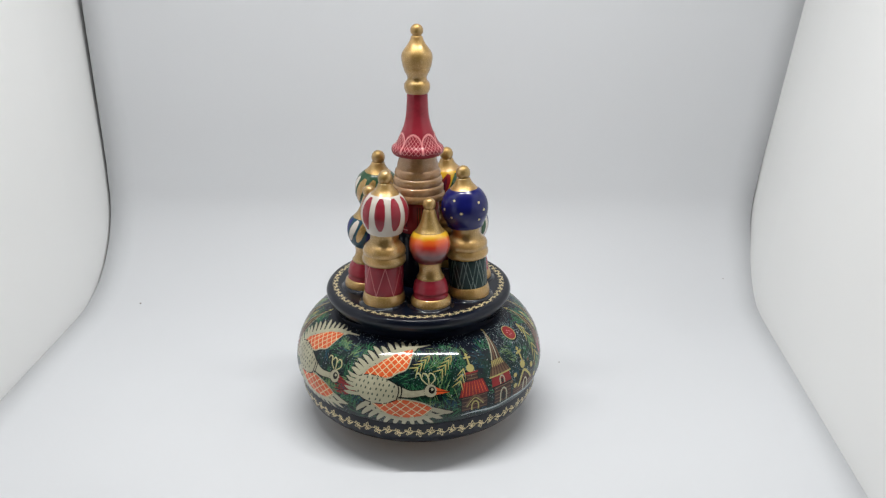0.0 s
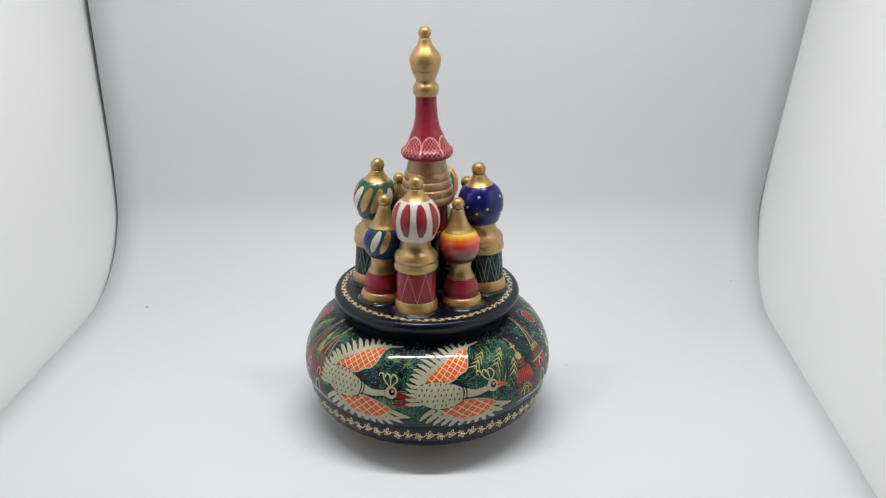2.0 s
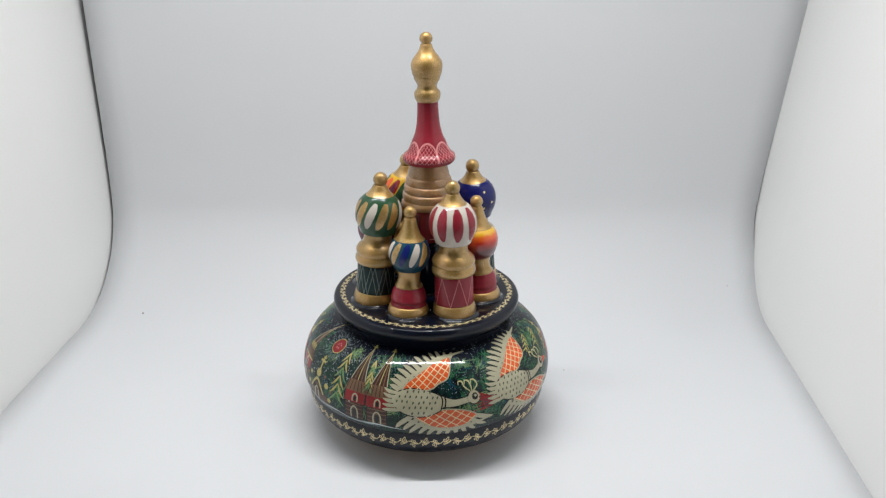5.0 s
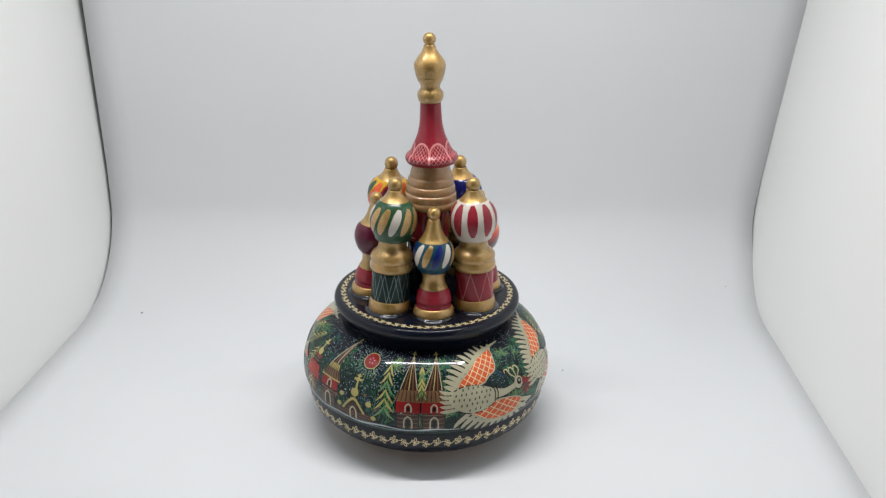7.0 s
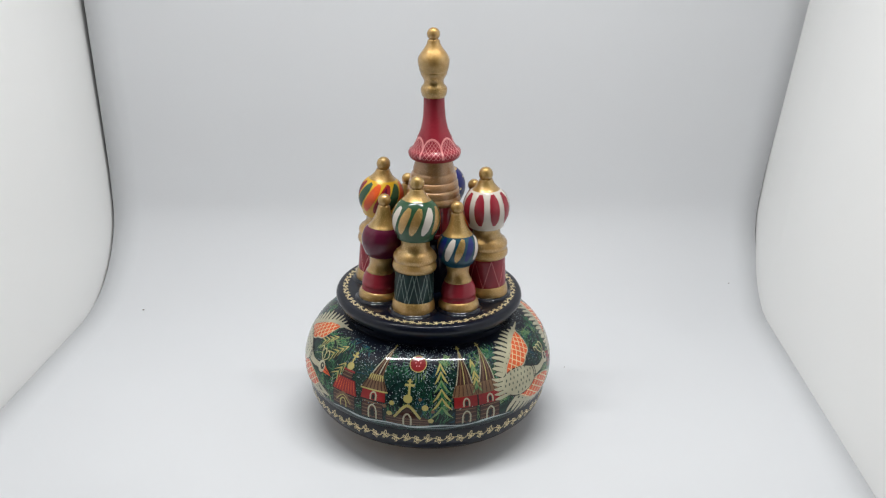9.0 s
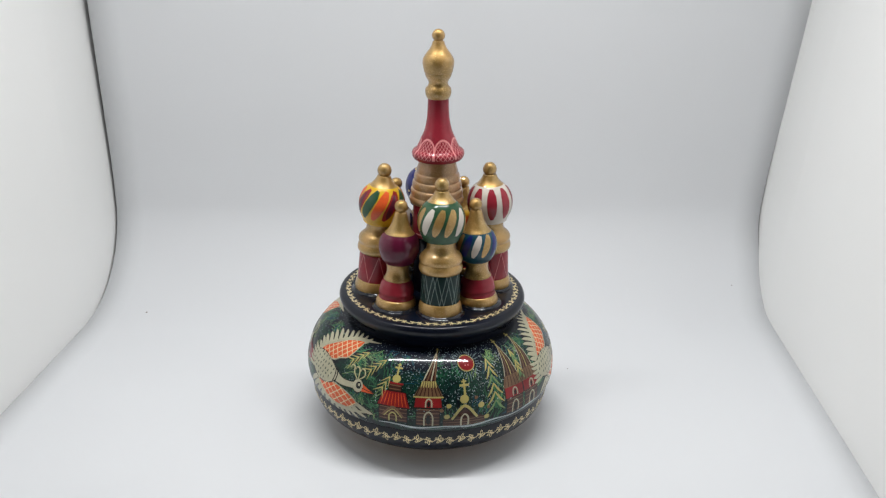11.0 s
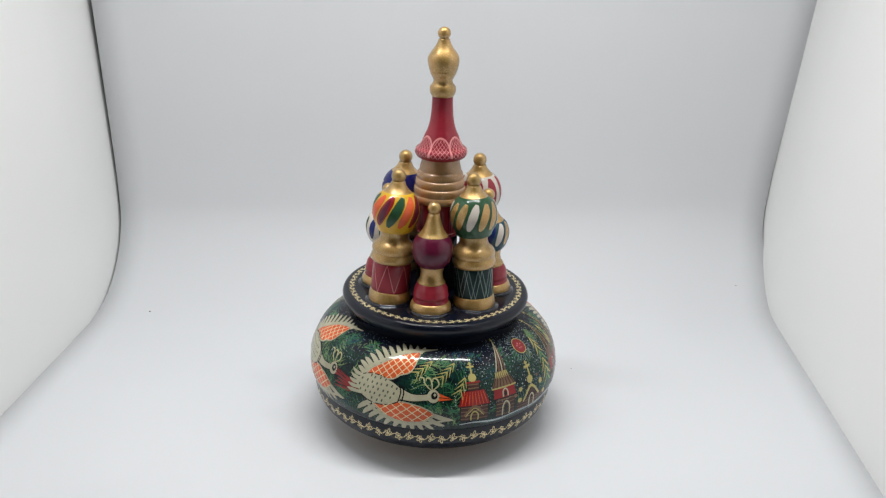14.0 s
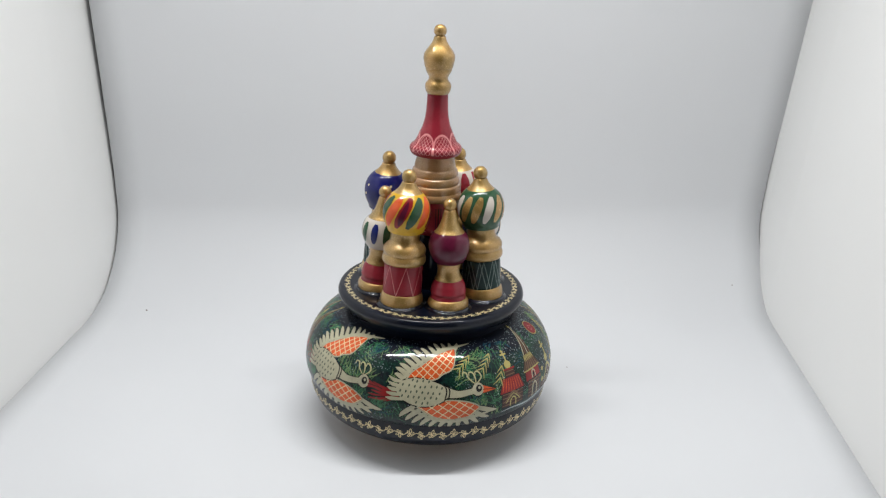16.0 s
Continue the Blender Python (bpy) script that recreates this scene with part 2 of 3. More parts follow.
box = new("music_box")
tagged(box, "black lacquered wooden music box with painted geese and onion-domed towers, turning", "music box")
# hidden foot, made wide to block bounce light and darken the floor shadow
foot = tagged(new("swivel_foot", mesh_of("swivel_foot", turned([(0.029, 0.0), (0.0300, 0.0004), (0.0300, 0.0080), (0.0290, 0.0087), (0.0290, 0.0087), (0.01, 0.0087)]), FOOT)),
              "unseen dark foot under the music box, widened to block bounce light", "foot")
body = part("body", turned(BODY, 128, 6), BOWL, box, "rounded bowl painted with geese and a village")
ring = part("base_ring", turned(BASE, 128, 4), BLACK, box)
part("underside", turned([(0.0448, 0.0088), (0.0448, 0.0088), (0.0300, 0.0086), (0.0100, 0.0086)], 96, 2), BAREWOOD, box, "bare turned wood underside")
lid = part("lid", turned(LID, 128, 5), BLACK, box, "black lacquered round lid")

TALL = dict(
    base=[(0.0092, 0.0), (0.0096, 0.0006), (0.0097, 0.0026), (0.0094, 0.0044), (0.0089, 0.0056), (0.0084, 0.0059)],
    drum=[(0.0082, 0.0052), (0.0088, 0.0054), (0.0088, 0.0054), (0.0087, 0.0120), (0.0086, 0.0187), (0.0086, 0.0187), (0.0080, 0.0189)],
    collar=[(0.0080, 0.0183), (0.0091, 0.0186), (0.0097, 0.0196), (0.0098, 0.0208), (0.0095, 0.0220), (0.0092, 0.0226), (0.0094, 0.0231), (0.0096, 0.0241), (0.0094, 0.0252),
            (0.0086, 0.0264), (0.0075, 0.0274), (0.0067, 0.0284), (0.0064, 0.0296), (0.0064, 0.0308), (0.0067, 0.0324)],
    dome=[(0.0062, 0.0318), (0.0074, 0.0320), (0.0080, 0.0325), (0.0083, 0.0334), (0.0091, 0.0350), (0.0101, 0.0374), (0.0105, 0.0402), (0.0102, 0.0431), (0.0089, 0.0461), (0.0070, 0.0482), (0.0054, 0.0492)],
    cap=[(0.0064, 0.0482), (0.0066, 0.0484), (0.0055, 0.0494), (0.0042, 0.0508), (0.0034, 0.0521), (0.0029, 0.0532)] + knob(0.0032, 0.0553)[1:],
)
SMALL = dict(
    base=[(0.0084, 0.0), (0.0089, 0.0006), (0.0090, 0.0022), (0.0086, 0.0036), (0.0080, 0.0044), (0.0074, 0.0046)],
    drum=[(0.0072, 0.0040), (0.0078, 0.0044), (0.0078, 0.0044), (0.0076, 0.0062), (0.0078, 0.0072), (0.0075, 0.0088), (0.0072, 0.0104), (0.0062, 0.0124), (0.0054, 0.0132)],
    collar=[(0.0052, 0.0122), (0.0060, 0.0126), (0.0061, 0.0132), (0.0054, 0.0142), (0.0049, 0.0160), (0.0049, 0.0178), (0.0054, 0.0196), (0.0058, 0.0206)],
    dome=[(0.0052, 0.0200), (0.0060, 0.0202), (0.0074, 0.0220), (0.0085, 0.0248), (0.0089, 0.0272), (0.0087, 0.0295), (0.0078, 0.0320), (0.0062, 0.0338)],
    cap=[(0.0064, 0.0330), (0.0066, 0.0334), (0.0052, 0.0350), (0.0038, 0.0378), (0.0030, 0.0406), (0.0025, 0.0426)] + knob(0.0028, 0.0450)[1:],
)
for kind, slim, squash in ((TALL, 0.955, 1.005), (SMALL, 0.98, 0.995)):
    for key in kind:
        kind[key] = [(r * slim, z * squash) for r, z in kind[key]]
def build_tower(name, kind, angle, foot_r, knob_r, drum_mat, dome_mat, label):
    """A turned wooden tower glued to the lid, leaning inwards; angle: degrees from the front towards +x at the start."""
    a = math.radians(angle - 90)
    lean = math.atan2(foot_r - knob_r, kind["cap"][-1][1])
    tower = part(name, turned(kind["base"], 40, 3), GOLD, box, label)
    tower.location = (foot_r * math.cos(a), foot_r * math.sin(a), LIDZ - 0.0004)
    tower.rotation_euler = (0, -lean, a)
    rim = kind["base"][1][0]
    part("varnish_fillet", turned([(rim + 0.0018, LIDZ - 0.0001), (rim + 0.0012, LIDZ + 0.0002), (rim + 0.0007, LIDZ + 0.0005), (rim + 0.0002, LIDZ + 0.0010), (rim - 0.0005, LIDZ + 0.0012)],
                                  48, 3, (foot_r * math.cos(a), foot_r * math.sin(a))), VARNISH, lid, "pooled clear varnish round the tower")
    part("drum", turned(kind["drum"], 64, 4), drum_mat, tower)
    part("collar", turned(kind["collar"], 40, 3), GOLD, tower)
    part("dome", turned(kind["dome"], 72, 6), dome_mat, tower)
    part("cap", turned(kind["cap"], 40, 3), GOLD, tower, "gold pointed cap with round knob")
    return tower


towers = {}
for key, kind, ang, foot_r, knob_r, drum_mat, dome_mat, label in (
        ("orange", SMALL, 12.0, 0.0254, 0.0225, RED, FLAME, "short tower with a yellow to red shaded dome"),
        ("striped", TALL, -34.0, 0.0268, 0.0239, RED, WHITE, "tall tower with a red and white striped dome"),
        ("teal", SMALL, -78.6, 0.0250, 0.0215, RED, TEAL, "short tower with a teal, white and gold dome"),
        ("green", TALL, -124.5, 0.0254, 0.0213, DARKGREEN, GREEN, "tall tower with a green, white and gold dome"),
        ("plum", SMALL, 189.8, 0.0255, 0.0223, RED, PLUM, "short tower with a plain plum dome"),
        ("flame", TALL, 143.6, 0.0259, 0.0216, RED, YELLOW, "tall tower with a yellow, red and green swirled dome"),
        ("petal", SMALL, 99.5, 0.0252, 0.0219, RED, WHITE, "short tower with a white, blue and green dome"),
        ("starry", TALL, 56.2, 0.0268, 0.0228, DARKGREEN, BLUE, "tall tower with a deep blue dome of gold dots")):
    towers[key] = build_tower("onion_tower", kind, ang, foot_r, knob_r, drum_mat, dome_mat, label)

spire = part("central_tower", turned([(0.0092, 0.0890), (0.0095, 0.0895), (0.0095, 0.0895), (0.0093, 0.0980), (0.0092, 0.1050), (0.0080, 0.1052)], 48, 3), RED, box, "tall crimson tower with a gold tented spire")
# lower column coloured black to stand for the shade among the towers
part("shaft", turned([(0.0090, LIDZ), (0.0090, LIDZ), (0.0088, 0.0760), (0.0088, 0.0896)], 48, 3), BLACK, spire, "lower shaft, black for the shade between the towers")
drum = part("drum", turned([(0.0084, 0.1036), (0.0110, 0.1038), (0.0118, 0.1046), (0.0119, 0.1058), (0.0115, 0.1068), (0.0113, 0.1071), (0.0113, 0.1071), (0.0114, 0.1085), (0.0112, 0.1100),
                     (0.0106, 0.1105), (0.0106, 0.1105), (0.0108, 0.1118), (0.0105, 0.1134), (0.0099, 0.1140), (0.0099, 0.1140), (0.0101, 0.1152), (0.0097, 0.1168), (0.0090, 0.1175),
                     (0.0090, 0.1175), (0.0089, 0.1190), (0.0083, 0.1212), (0.0078, 0.1240)], 48, 3), COPPER, spire, "ringed copper-gold drum")
TENT = [(0.0076, 0.1231), (0.0100, 0.1235), (0.0109, 0.1244), (0.01125, 0.1255), (0.01115, 0.1265), (0.0107, 0.1273), (0.0095, 0.1282), (0.0083, 0.1302), (0.0068, 0.1337),
        (0.0058, 0.1363), (0.0049, 0.1405), (0.0045, 0.1460), (0.0044, 0.1505)]
tent_roof = part("tent_roof", turned(TENT, 56, 4), RED, spire, "flared crimson spire")
finial = part("finial", turned([(0.0043, 0.1500), (0.0047, 0.1502), (0.0053, 0.1514), (0.00555, 0.1530), (0.0053, 0.1543), (0.0043, 0.1556), (0.0041, 0.1568), (0.0046, 0.1580), (0.0053, 0.1592),
                       (0.0056, 0.1602), (0.0056, 0.1607), (0.0059, 0.1609), (0.0062, 0.1622), (0.0066, 0.1644), (0.0064, 0.1664), (0.0052, 0.1684), (0.0038, 0.1702), (0.0028, 0.1720),
                       (0.0024, 0.1734)] + knob(0.0027, 0.1757)[1:], 40, 3),
     GOLD, spire, "gold bulb finial with round knob")

# the spire was glued on a little askew
drum.location = (0.0, -0.0012, 0.0)
for piece, drop in ((tent_roof, 0.0), (finial, 0.0005)):
    piece.location = (0.0, -0.00505, -drop)
    piece.rotation_euler = (radians(-1.65), 0.0, 0.0)

# ---- paintwork: thin layers of paint laid on the turned surfaces ----
class Skin:
    """A turned surface: a place by azimuth (degrees from the front towards +x) and arc length (mm) up the profile."""

    def __init__(self, profile, radius, step, per=6):
        pts = spline(profile, per)
        if pts[0][1] > pts[-1][1]:
            pts = pts[::-1]
        self.r = np.array([p[0] for p in pts])
        self.z = np.array([p[1] for p in pts])
        self.s = np.concatenate([[0], np.cumsum(np.hypot(np.diff(self.r), np.diff(self.z)))]) * 1000
        self.radius, self.step, self.shift = radius, step, 0.0

    def place(self, az, h, off):
        h = h + self.shift
        r, z = np.interp(h, self.s, self.r), np.interp(h, self.s, self.z)
        d = 0.4
        tr = np.interp(h + d, self.s, self.r) - np.interp(h - d, self.s, self.r)
        tz = np.interp(h + d, self.s, self.z) - np.interp(h - d, self.s, self.z)
        n = math.hypot(tr, tz) or 1.0
        r, z = r + off * tz / n, z - off * tr / n
        a = math.radians(az - 90)
        return (r * math.cos(a), r * math.sin(a), z)


class Paint:
    """Collects strokes, patches and dots of paint on one skin, round an origin, and makes one mesh of them."""

    def __init__(self, skin, az=0.0, h=0.0, tilt=0.0, size=1.0):
        self.skin, self.az, self.h, self.size = skin, az, h, size
        self.lift = 0.00003 if skin.radius > 20 else 0.00005
        self.c, self.s = math.cos(math.radians(tilt)), math.sin(math.radians(tilt))
        self.slots, self.chunks = [], []
        self.piece("")

    def piece(self, name):
        """What is painted from here on is a piece of its own."""
        self.verts, self.faces, self.mats = [], [], []
        self.chunks.append((name, self.verts, self.faces, self.mats))

    def spot(self, u, h, layer):
        u, h = u * self.size, h * self.size
        u, h = u * self.c - h * self.s, u * self.s + h * self.c
        return self.skin.place(self.az + math.degrees(u / self.skin.radius), self.h + h, self.lift + 0.00003 * layer)

    def slot(self, mat):
        if mat not in self.slots:
            self.slots.append(mat)
        return self.slots.index(mat)

    def face(self, ids, mat):
        self.faces.append(ids)
        self.mats.append(self.slot(mat))

    def ribbon(self, pts, widths, mat, layer=1):
        """A brush stroke along pts, its width eased through widths."""
        reach = max((Vector(b) - Vector(a)).length for a, b in zip(pts, pts[1:])) * self.size
        cuts = max(3, math.ceil(reach / (0.9 if self.skin.radius > 20 else 0.6)))
        pts = [Vector(p) for p in spline(pts, cuts)] if len(pts) > 2 else [Vector(pts[0]).lerp(Vector(pts[1]), k / cuts) for k in range(cuts + 1)]
        n = len(pts)
        m = 6 if self.skin.radius < 20 and max(widths) > 1.5 else 2
        base = len(self.verts)
        for i, p in enumerate(pts):
            d = (pts[min(i + 1, n - 1)] - pts[max(i - 1, 0)])
            d = d.normalized() if d.length > 0 else Vector((1, 0))
            w = float(np.interp(i / (n - 1), np.linspace(0, 1, len(widths)), widths)) / 2
            for k in range(m + 1):
                q = 1 - 2 * k / m
                self.verts.append(self.spot(p.x - d.y * w * q, p.y + d.x * w * q, layer))
        for i in range(n - 1):
            for k in range(m):
                a = base + (m + 1) * i + k
                self.face((a, a + 1, a + m + 2, a + m + 1), mat)

    def blob(self, u, h, ru, rh, mat, layer=1, n=16, turn=0.0):
        ct, st = math.cos(math.radians(turn)), math.sin(math.radians(turn))
        base = len(self.verts)
        self.verts.append(self.spot(u, h, layer))
        rings = max(1, int(max(ru, rh) / self.skin.step))
        for j in range(1, rings + 1):
            for k in range(n):
                a = 2 * math.pi * k / n
                x, y = ru * math.cos(a) * j / rings, rh * math.sin(a) * j / rings
                self.verts.append(self.spot(u + x * ct - y * st, h + x * st + y * ct, layer))
        for k in range(n):
            self.face((base, base + 1 + k, base + 1 + (k + 1) % n), mat)
            for j in range(rings - 1):
                a, b = base + 1 + j * n, base + 1 + (j + 1) * n
                self.face((a + k, b + k, b + (k + 1) % n, a + (k + 1) % n), mat)

    def patch(self, pts, mat, layer=1, smooth=False):
        """A filled outline, cut small enough to lie on the curved surface."""
        if smooth:
            pts = [tuple(p) for p in spline(list(pts) + [pts[0]], 4)[:-1]]
        bm = bmesh.new()
        bm.faces.new([bm.verts.new((p[0], p[1], 0)) for p in pts])
        bmesh.ops.triangulate(bm, faces=bm.faces[:])
        step = self.skin.step
        for axis in (0, 1):
            vals = [p[axis] for p in pts]
            k = math.floor(min(vals) / step) + 1
            while k * step < max(vals):
                co, no = [0, 0, 0], [0, 0, 0]
                co[axis], no[axis] = k * step, 1
                bmesh.ops.bisect_plane(bm, geom=bm.verts[:] + bm.edges[:] + bm.faces[:], plane_co=co, plane_no=no)
                k += 1
        base = len(self.verts)
        bm.verts.index_update()
        for v in bm.verts:
            self.verts.append(self.spot(v.co.x, v.co.y, layer))
        for f in bm.faces:
            self.face([base + v.index for v in f.verts], mat)
        bm.free()

    def done(self, name, parent, label=""):
        main = None
        for piece, verts, faces, mats in self.chunks:
            if not faces:
                continue
            used = sorted(set(mats))
            me = bpy.data.meshes.new(piece or name)
            me.from_pydata(verts, [], faces)
            for k in used:
                me.materials.append(self.slots[k])
            me.polygons.foreach_set("material_index", [used.index(k) for k in mats])
            me.polygons.foreach_set("use_smooth", [True] * len(faces))
            me.update()
            ob = new(piece or name, me)
            ob.parent = main or parent
            main = main or tagged(ob, label)
        return main


CREAM = lacquer("cream_paint", (0.41, 0.385, 0.265), 0.22)
ORANGE = lacquer("orange_paint", (0.66, 0.10, 0.024), 0.28)
INK = lacquer("black_line_paint", (0.008, 0.008, 0.008), 0.2)
STRAW = lacquer("straw_yellow_paint", (0.42, 0.36, 0.12), 0.2)
PALESTRAW = lacquer("pale_straw_paint", (0.44, 0.42, 0.22), 0.2)
SCARLET = lacquer("scarlet_paint", (0.24, 0.015, 0.016), 0.35)
LOG = lacquer("log_brown_paint", (0.045, 0.018, 0.013), 0.4)
ROOF = lacquer("roof_brown_paint", (0.155, 0.085, 0.045), 0.4)
LEAF = lacquer("leaf_green_paint", (0.030, 0.13, 0.055), 0.4)
FERN = lacquer("fern_green_paint", (0.040, 0.165, 0.070), 0.4)
PALELEAF = lacquer("pale_leaf_paint", (0.16, 0.26, 0.10), 0.4)
SNOW = lacquer("snow_paint", (0.42, 0.48, 0.48), 0.3)
FROST = lacquer("frost_blue_paint", (0.15, 0.21, 0.22), 0.3)
PINK = lacquer("pink_line_paint", (0.68, 0.24, 0.24), 0.1)
GREYLINE = lacquer("grey_green_line_paint", (0.20, 0.26, 0.24), 0.1)
RICHGOLD = lacquer("ornament_gold_paint", (0.72, 0.60, 0.34), 0.2, 0.3, 0.6, 0.15)
SLATE = lacquer("slate_green_paint", (0.07, 0.085, 0.06), 0.2)
NAVY = lacquer("navy_paint", (0.008, 0.016, 0.13), 0.2)

bowl = Skin(BODY, 56.0, 1.6)
bowl.shift = -8.7
rnd = random.Random(7)


def goose(az, h, tilt, size, seed):
    """A flying goose with spread wings; its heading is towards +u."""
    g = Paint(bowl, az, h, tilt, size)
    r = random.Random(seed)
    # body, neck, head
    shape = [(-10.8, 0.9), (-8.2, 3.6), (-3.8, 5.1), (1.5, 5.0), (7.0, 3.6), (10.8, 1.3), (11.2, -1.2), (8.8, -3.7), (4.0, -5.6), (-1.3, -5.9), (-6.2, -4.5), (-9.8, -1.7)]
    g.patch([(x * 1.05, y * 1.08) for x, y in shape], INK, 6, True)
    g.patch(shape, CREAM, 8, True)
    for k in range(5):
        g.ribbon([(-8 + k * 0.4, 3.2 - k * 1.7), (-12.0, 3.4 - k * 1.9), (-14.6, 4.6 - k * 2.2)], [1.0, 1.6, 0.3], CREAM, 8)
    for k in (0, 1):
        g.ribbon([(9.2 + k * 1.5, 4.0 - k * 0.9), (10.4 + k * 1.3, 0.6), (9.6 + k * 1.6, -3.6 + k * 0.6)], [0.45, 0.6, 0.45], INK, 10)
    for i in range(8):
        for j in range(5):
            u, y = -8.8 + 2.3 * i + (j % 2) * 1.1 + r.uniform(-0.3, 0.3), -4.6 + 2.2 * j + r.uniform(-0.25, 0.25)
            if (u / 9.2) ** 2 + (y / 5.0) ** 2 < 1:
                g.blob(u, y, 0.36, 0.66, SLATE, 9, 8, -18)
    g.piece("neck")
    g.ribbon([(9.5, 0.2), (15, -0.8), (20, -0.3), (23.6, 0.4)], [5.4, 3.5, 2.9, 3.0], INK, 7)
    g.ribbon([(9.5, 0.2), (15, -0.8), (20, -0.3), (23.6, 0.4)], [4.6, 2.8, 2.3, 2.6], CREAM, 8)
    g.blob(24.0, 0.5, 3.0, 3.1, INK, 8)
    g.blob(24.0, 0.5, 2.6, 2.7, CREAM, 9)
    g.blob(24.4, 0.8, 1.35, 1.5, INK, 10)
    g.blob(24.6, 1.1, 0.55, 0.6, CREAM, 11)
    g.piece("beak")
    g.patch([(26.2, 1.9), (32.2, -0.6), (26.2, -1.3)], ORANGE if seed % 2 else SCARLET, 9)
    g.ribbon([(26.2, 0.2), (33.0, -0.5)], [0.3, 0.2], INK, 10)
    g.piece("crest")
    # crest of three curls
    for k in range(3):
        x = 20.0 + 2.9 * k
        g.ribbon([(22.8 + 0.5 * k, 3.0), (x + 0.3, 5.2), (x - 0.6, 7.4), (x - 2.2, 7.6), (x - 2.4, 6.2)], [0.35, 0.6, 0.65, 0.5, 0.3], PALESTRAW, 8)
    g.piece("tail")
    # tail and legs in red
    for k in range(5):
        g.ribbon([(-9, -2.5 + 0.4 * k), (-14, -3.2 + 1.0 * k - 2), (-20.5 - r.random() * 2, -4.8 + 1.7 * k - 1.4)], [0.9, 1.5, 0.3], SCARLET, 1)
    g.ribbon([(-11, -3.8), (-21, -5.2)], [0.4, 0.4], INK, 2)
    # wings: long feathers round the rim, then the orange field
    upper = [(-7.5, 4.0), (-5.5, 7.2), (-1.8, 10.4), (2.0, 13.4), (6.8, 16.2), (11.5, 18.0), (16.5, 19.0)]
    out_u = [(-12.5, 6.0), (-11.6, 10.0), (-8.8, 14.2), (-4.2, 18.0), (2.4, 20.8), (9.5, 22.0), (18, 21.4)]
    lower = [(-3.5, -7.2), (1.5, -9.2), (6.5, -11.0), (12, -12.2), (17, -12.0), (21.5, -10.8), (25.2, -7.6)]
    out_l = [(-8.0, -11.5), (-3.2, -14.0), (3.0, -15.9), (10.5, -16.9), (18, -16.6), (25.5, -14.6), (32.5, -9.6)]
    for inner, outer, n in ((upper, out_u, 12), (lower, out_l, 12)):
        for k in range(n):
            t = k / (n - 1) * (len(inner) - 1)
            i = min(int(t), len(inner) - 2)
            a = Vector(inner[i]).lerp(Vector(inner[i + 1]), t - i)
            b = Vector(outer[i]).lerp(Vector(outer[i + 1]), t - i)
            b = a + (b - a) * (0.98 + 0.22 * r.random())
            mid = a.lerp(b, 0.55) + Vector(((b - a).y, -(b - a).x)) * 0.06
            root = a - (b - a) * 0.25
            g.piece("feather")
            g.ribbon([tuple(root), tuple(mid), tuple(b)], [2.5, 2.9, 2.5, 0.4], INK, 2)
            g.ribbon([tuple(root), tuple(mid), tuple(b)], [1.7, 2.1, 1.6, 0.25], CREAM, 3)
    g.piece("wing_edge")
    g.ribbon([(-8.3, 3.6), (-6.2, 7.8), (-2.2, 11.2), (6.4, 17.0), (12, 19.0), (25.5, 21.0)], [1.2, 1.5, 1.4, 1.8, 2.0, 0.3], CREAM, 4)
    g.piece("wing_edge")
    g.ribbon([(-3.8, -7.6), (6.5, -11.8), (14, -13.0), (22, -11.4), (32.0, -9.4)], [1.2, 1.5, 1.5, 1.7, 0.3], CREAM, 4)
    fields = ([(-6.8, 4.2), (-5.0, 7.4), (-1.2, 10.4), (4.8, 15.0), (10, 17.4), (15.8, 18.6), (15.2, 14.0), (13.2, 9.4), (9.0, 7.4), (4.7, 5.0)],
              [(-1.4, -6.4), (4.5, -4.2), (9.8, -3.2), (15, -3.4), (20.4, -4.6), (24.6, -7.2), (20.6, -10.6), (12.4, -11.8), (5.0, -10.2)])
    for j, fld in enumerate(fields):
        g.piece("wing")
        g.patch(fld, ORANGE, 5)
        g.ribbon(fld + fld[:1], [0.55], CREAM, 7)
        # lattice lines kept inside the field
        us, hs = [p[0] for p in fld], [p[1] for p in fld]
        for slope in ((1.1, -0.75) if j == 0 else (0.85, -0.65)):
            c = min(hs) - 30.0
            while c < max(hs) + 30:
                run = []
                for q in range(61):
                    u = min(us) + (max(us) - min(us)) * q / 60
                    y = slope * u + c
                    inside = False
                    for (x1, y1), (x2, y2) in zip(fld, fld[1:] + fld[:1]):
                        if (y1 > y) != (y2 > y) and u < (x2 - x1) * (y - y1) / (y2 - y1) + x1:
                            inside = not inside
                    if inside:
                        run.append((u, y))
                if len(run) > 5:
                    g.ribbon([run[0], run[-1]], [0.30, 0.38, 0.30], RICHGOLD, 6)
                c += 3.5 if slope > 0 else 3.2
    return g.done("painted_goose", box, "cream goose with orange latticed wings")


def logs(p, x0, x1, h0, h1):
    p.patch([(x0, h0), (x1, h0), (x1, h1), (x0, h1)], LOG, 2)
    n = max(2, int((h1 - h0) / 1.5))
    for k in range(n):
        y = h0 + (k + 0.5) * (h1 - h0) / n
        p.ribbon([(x0 + 0.2, y), (x1 - 0.2, y + rnd.uniform(-0.2, 0.2))], [0.35, 0.5, 0.3], ROOF, 3)
    for x in (x0, x1):
        p.ribbon([(x, h0), (x, h1)], [0.4, 0.4], INK, 3)


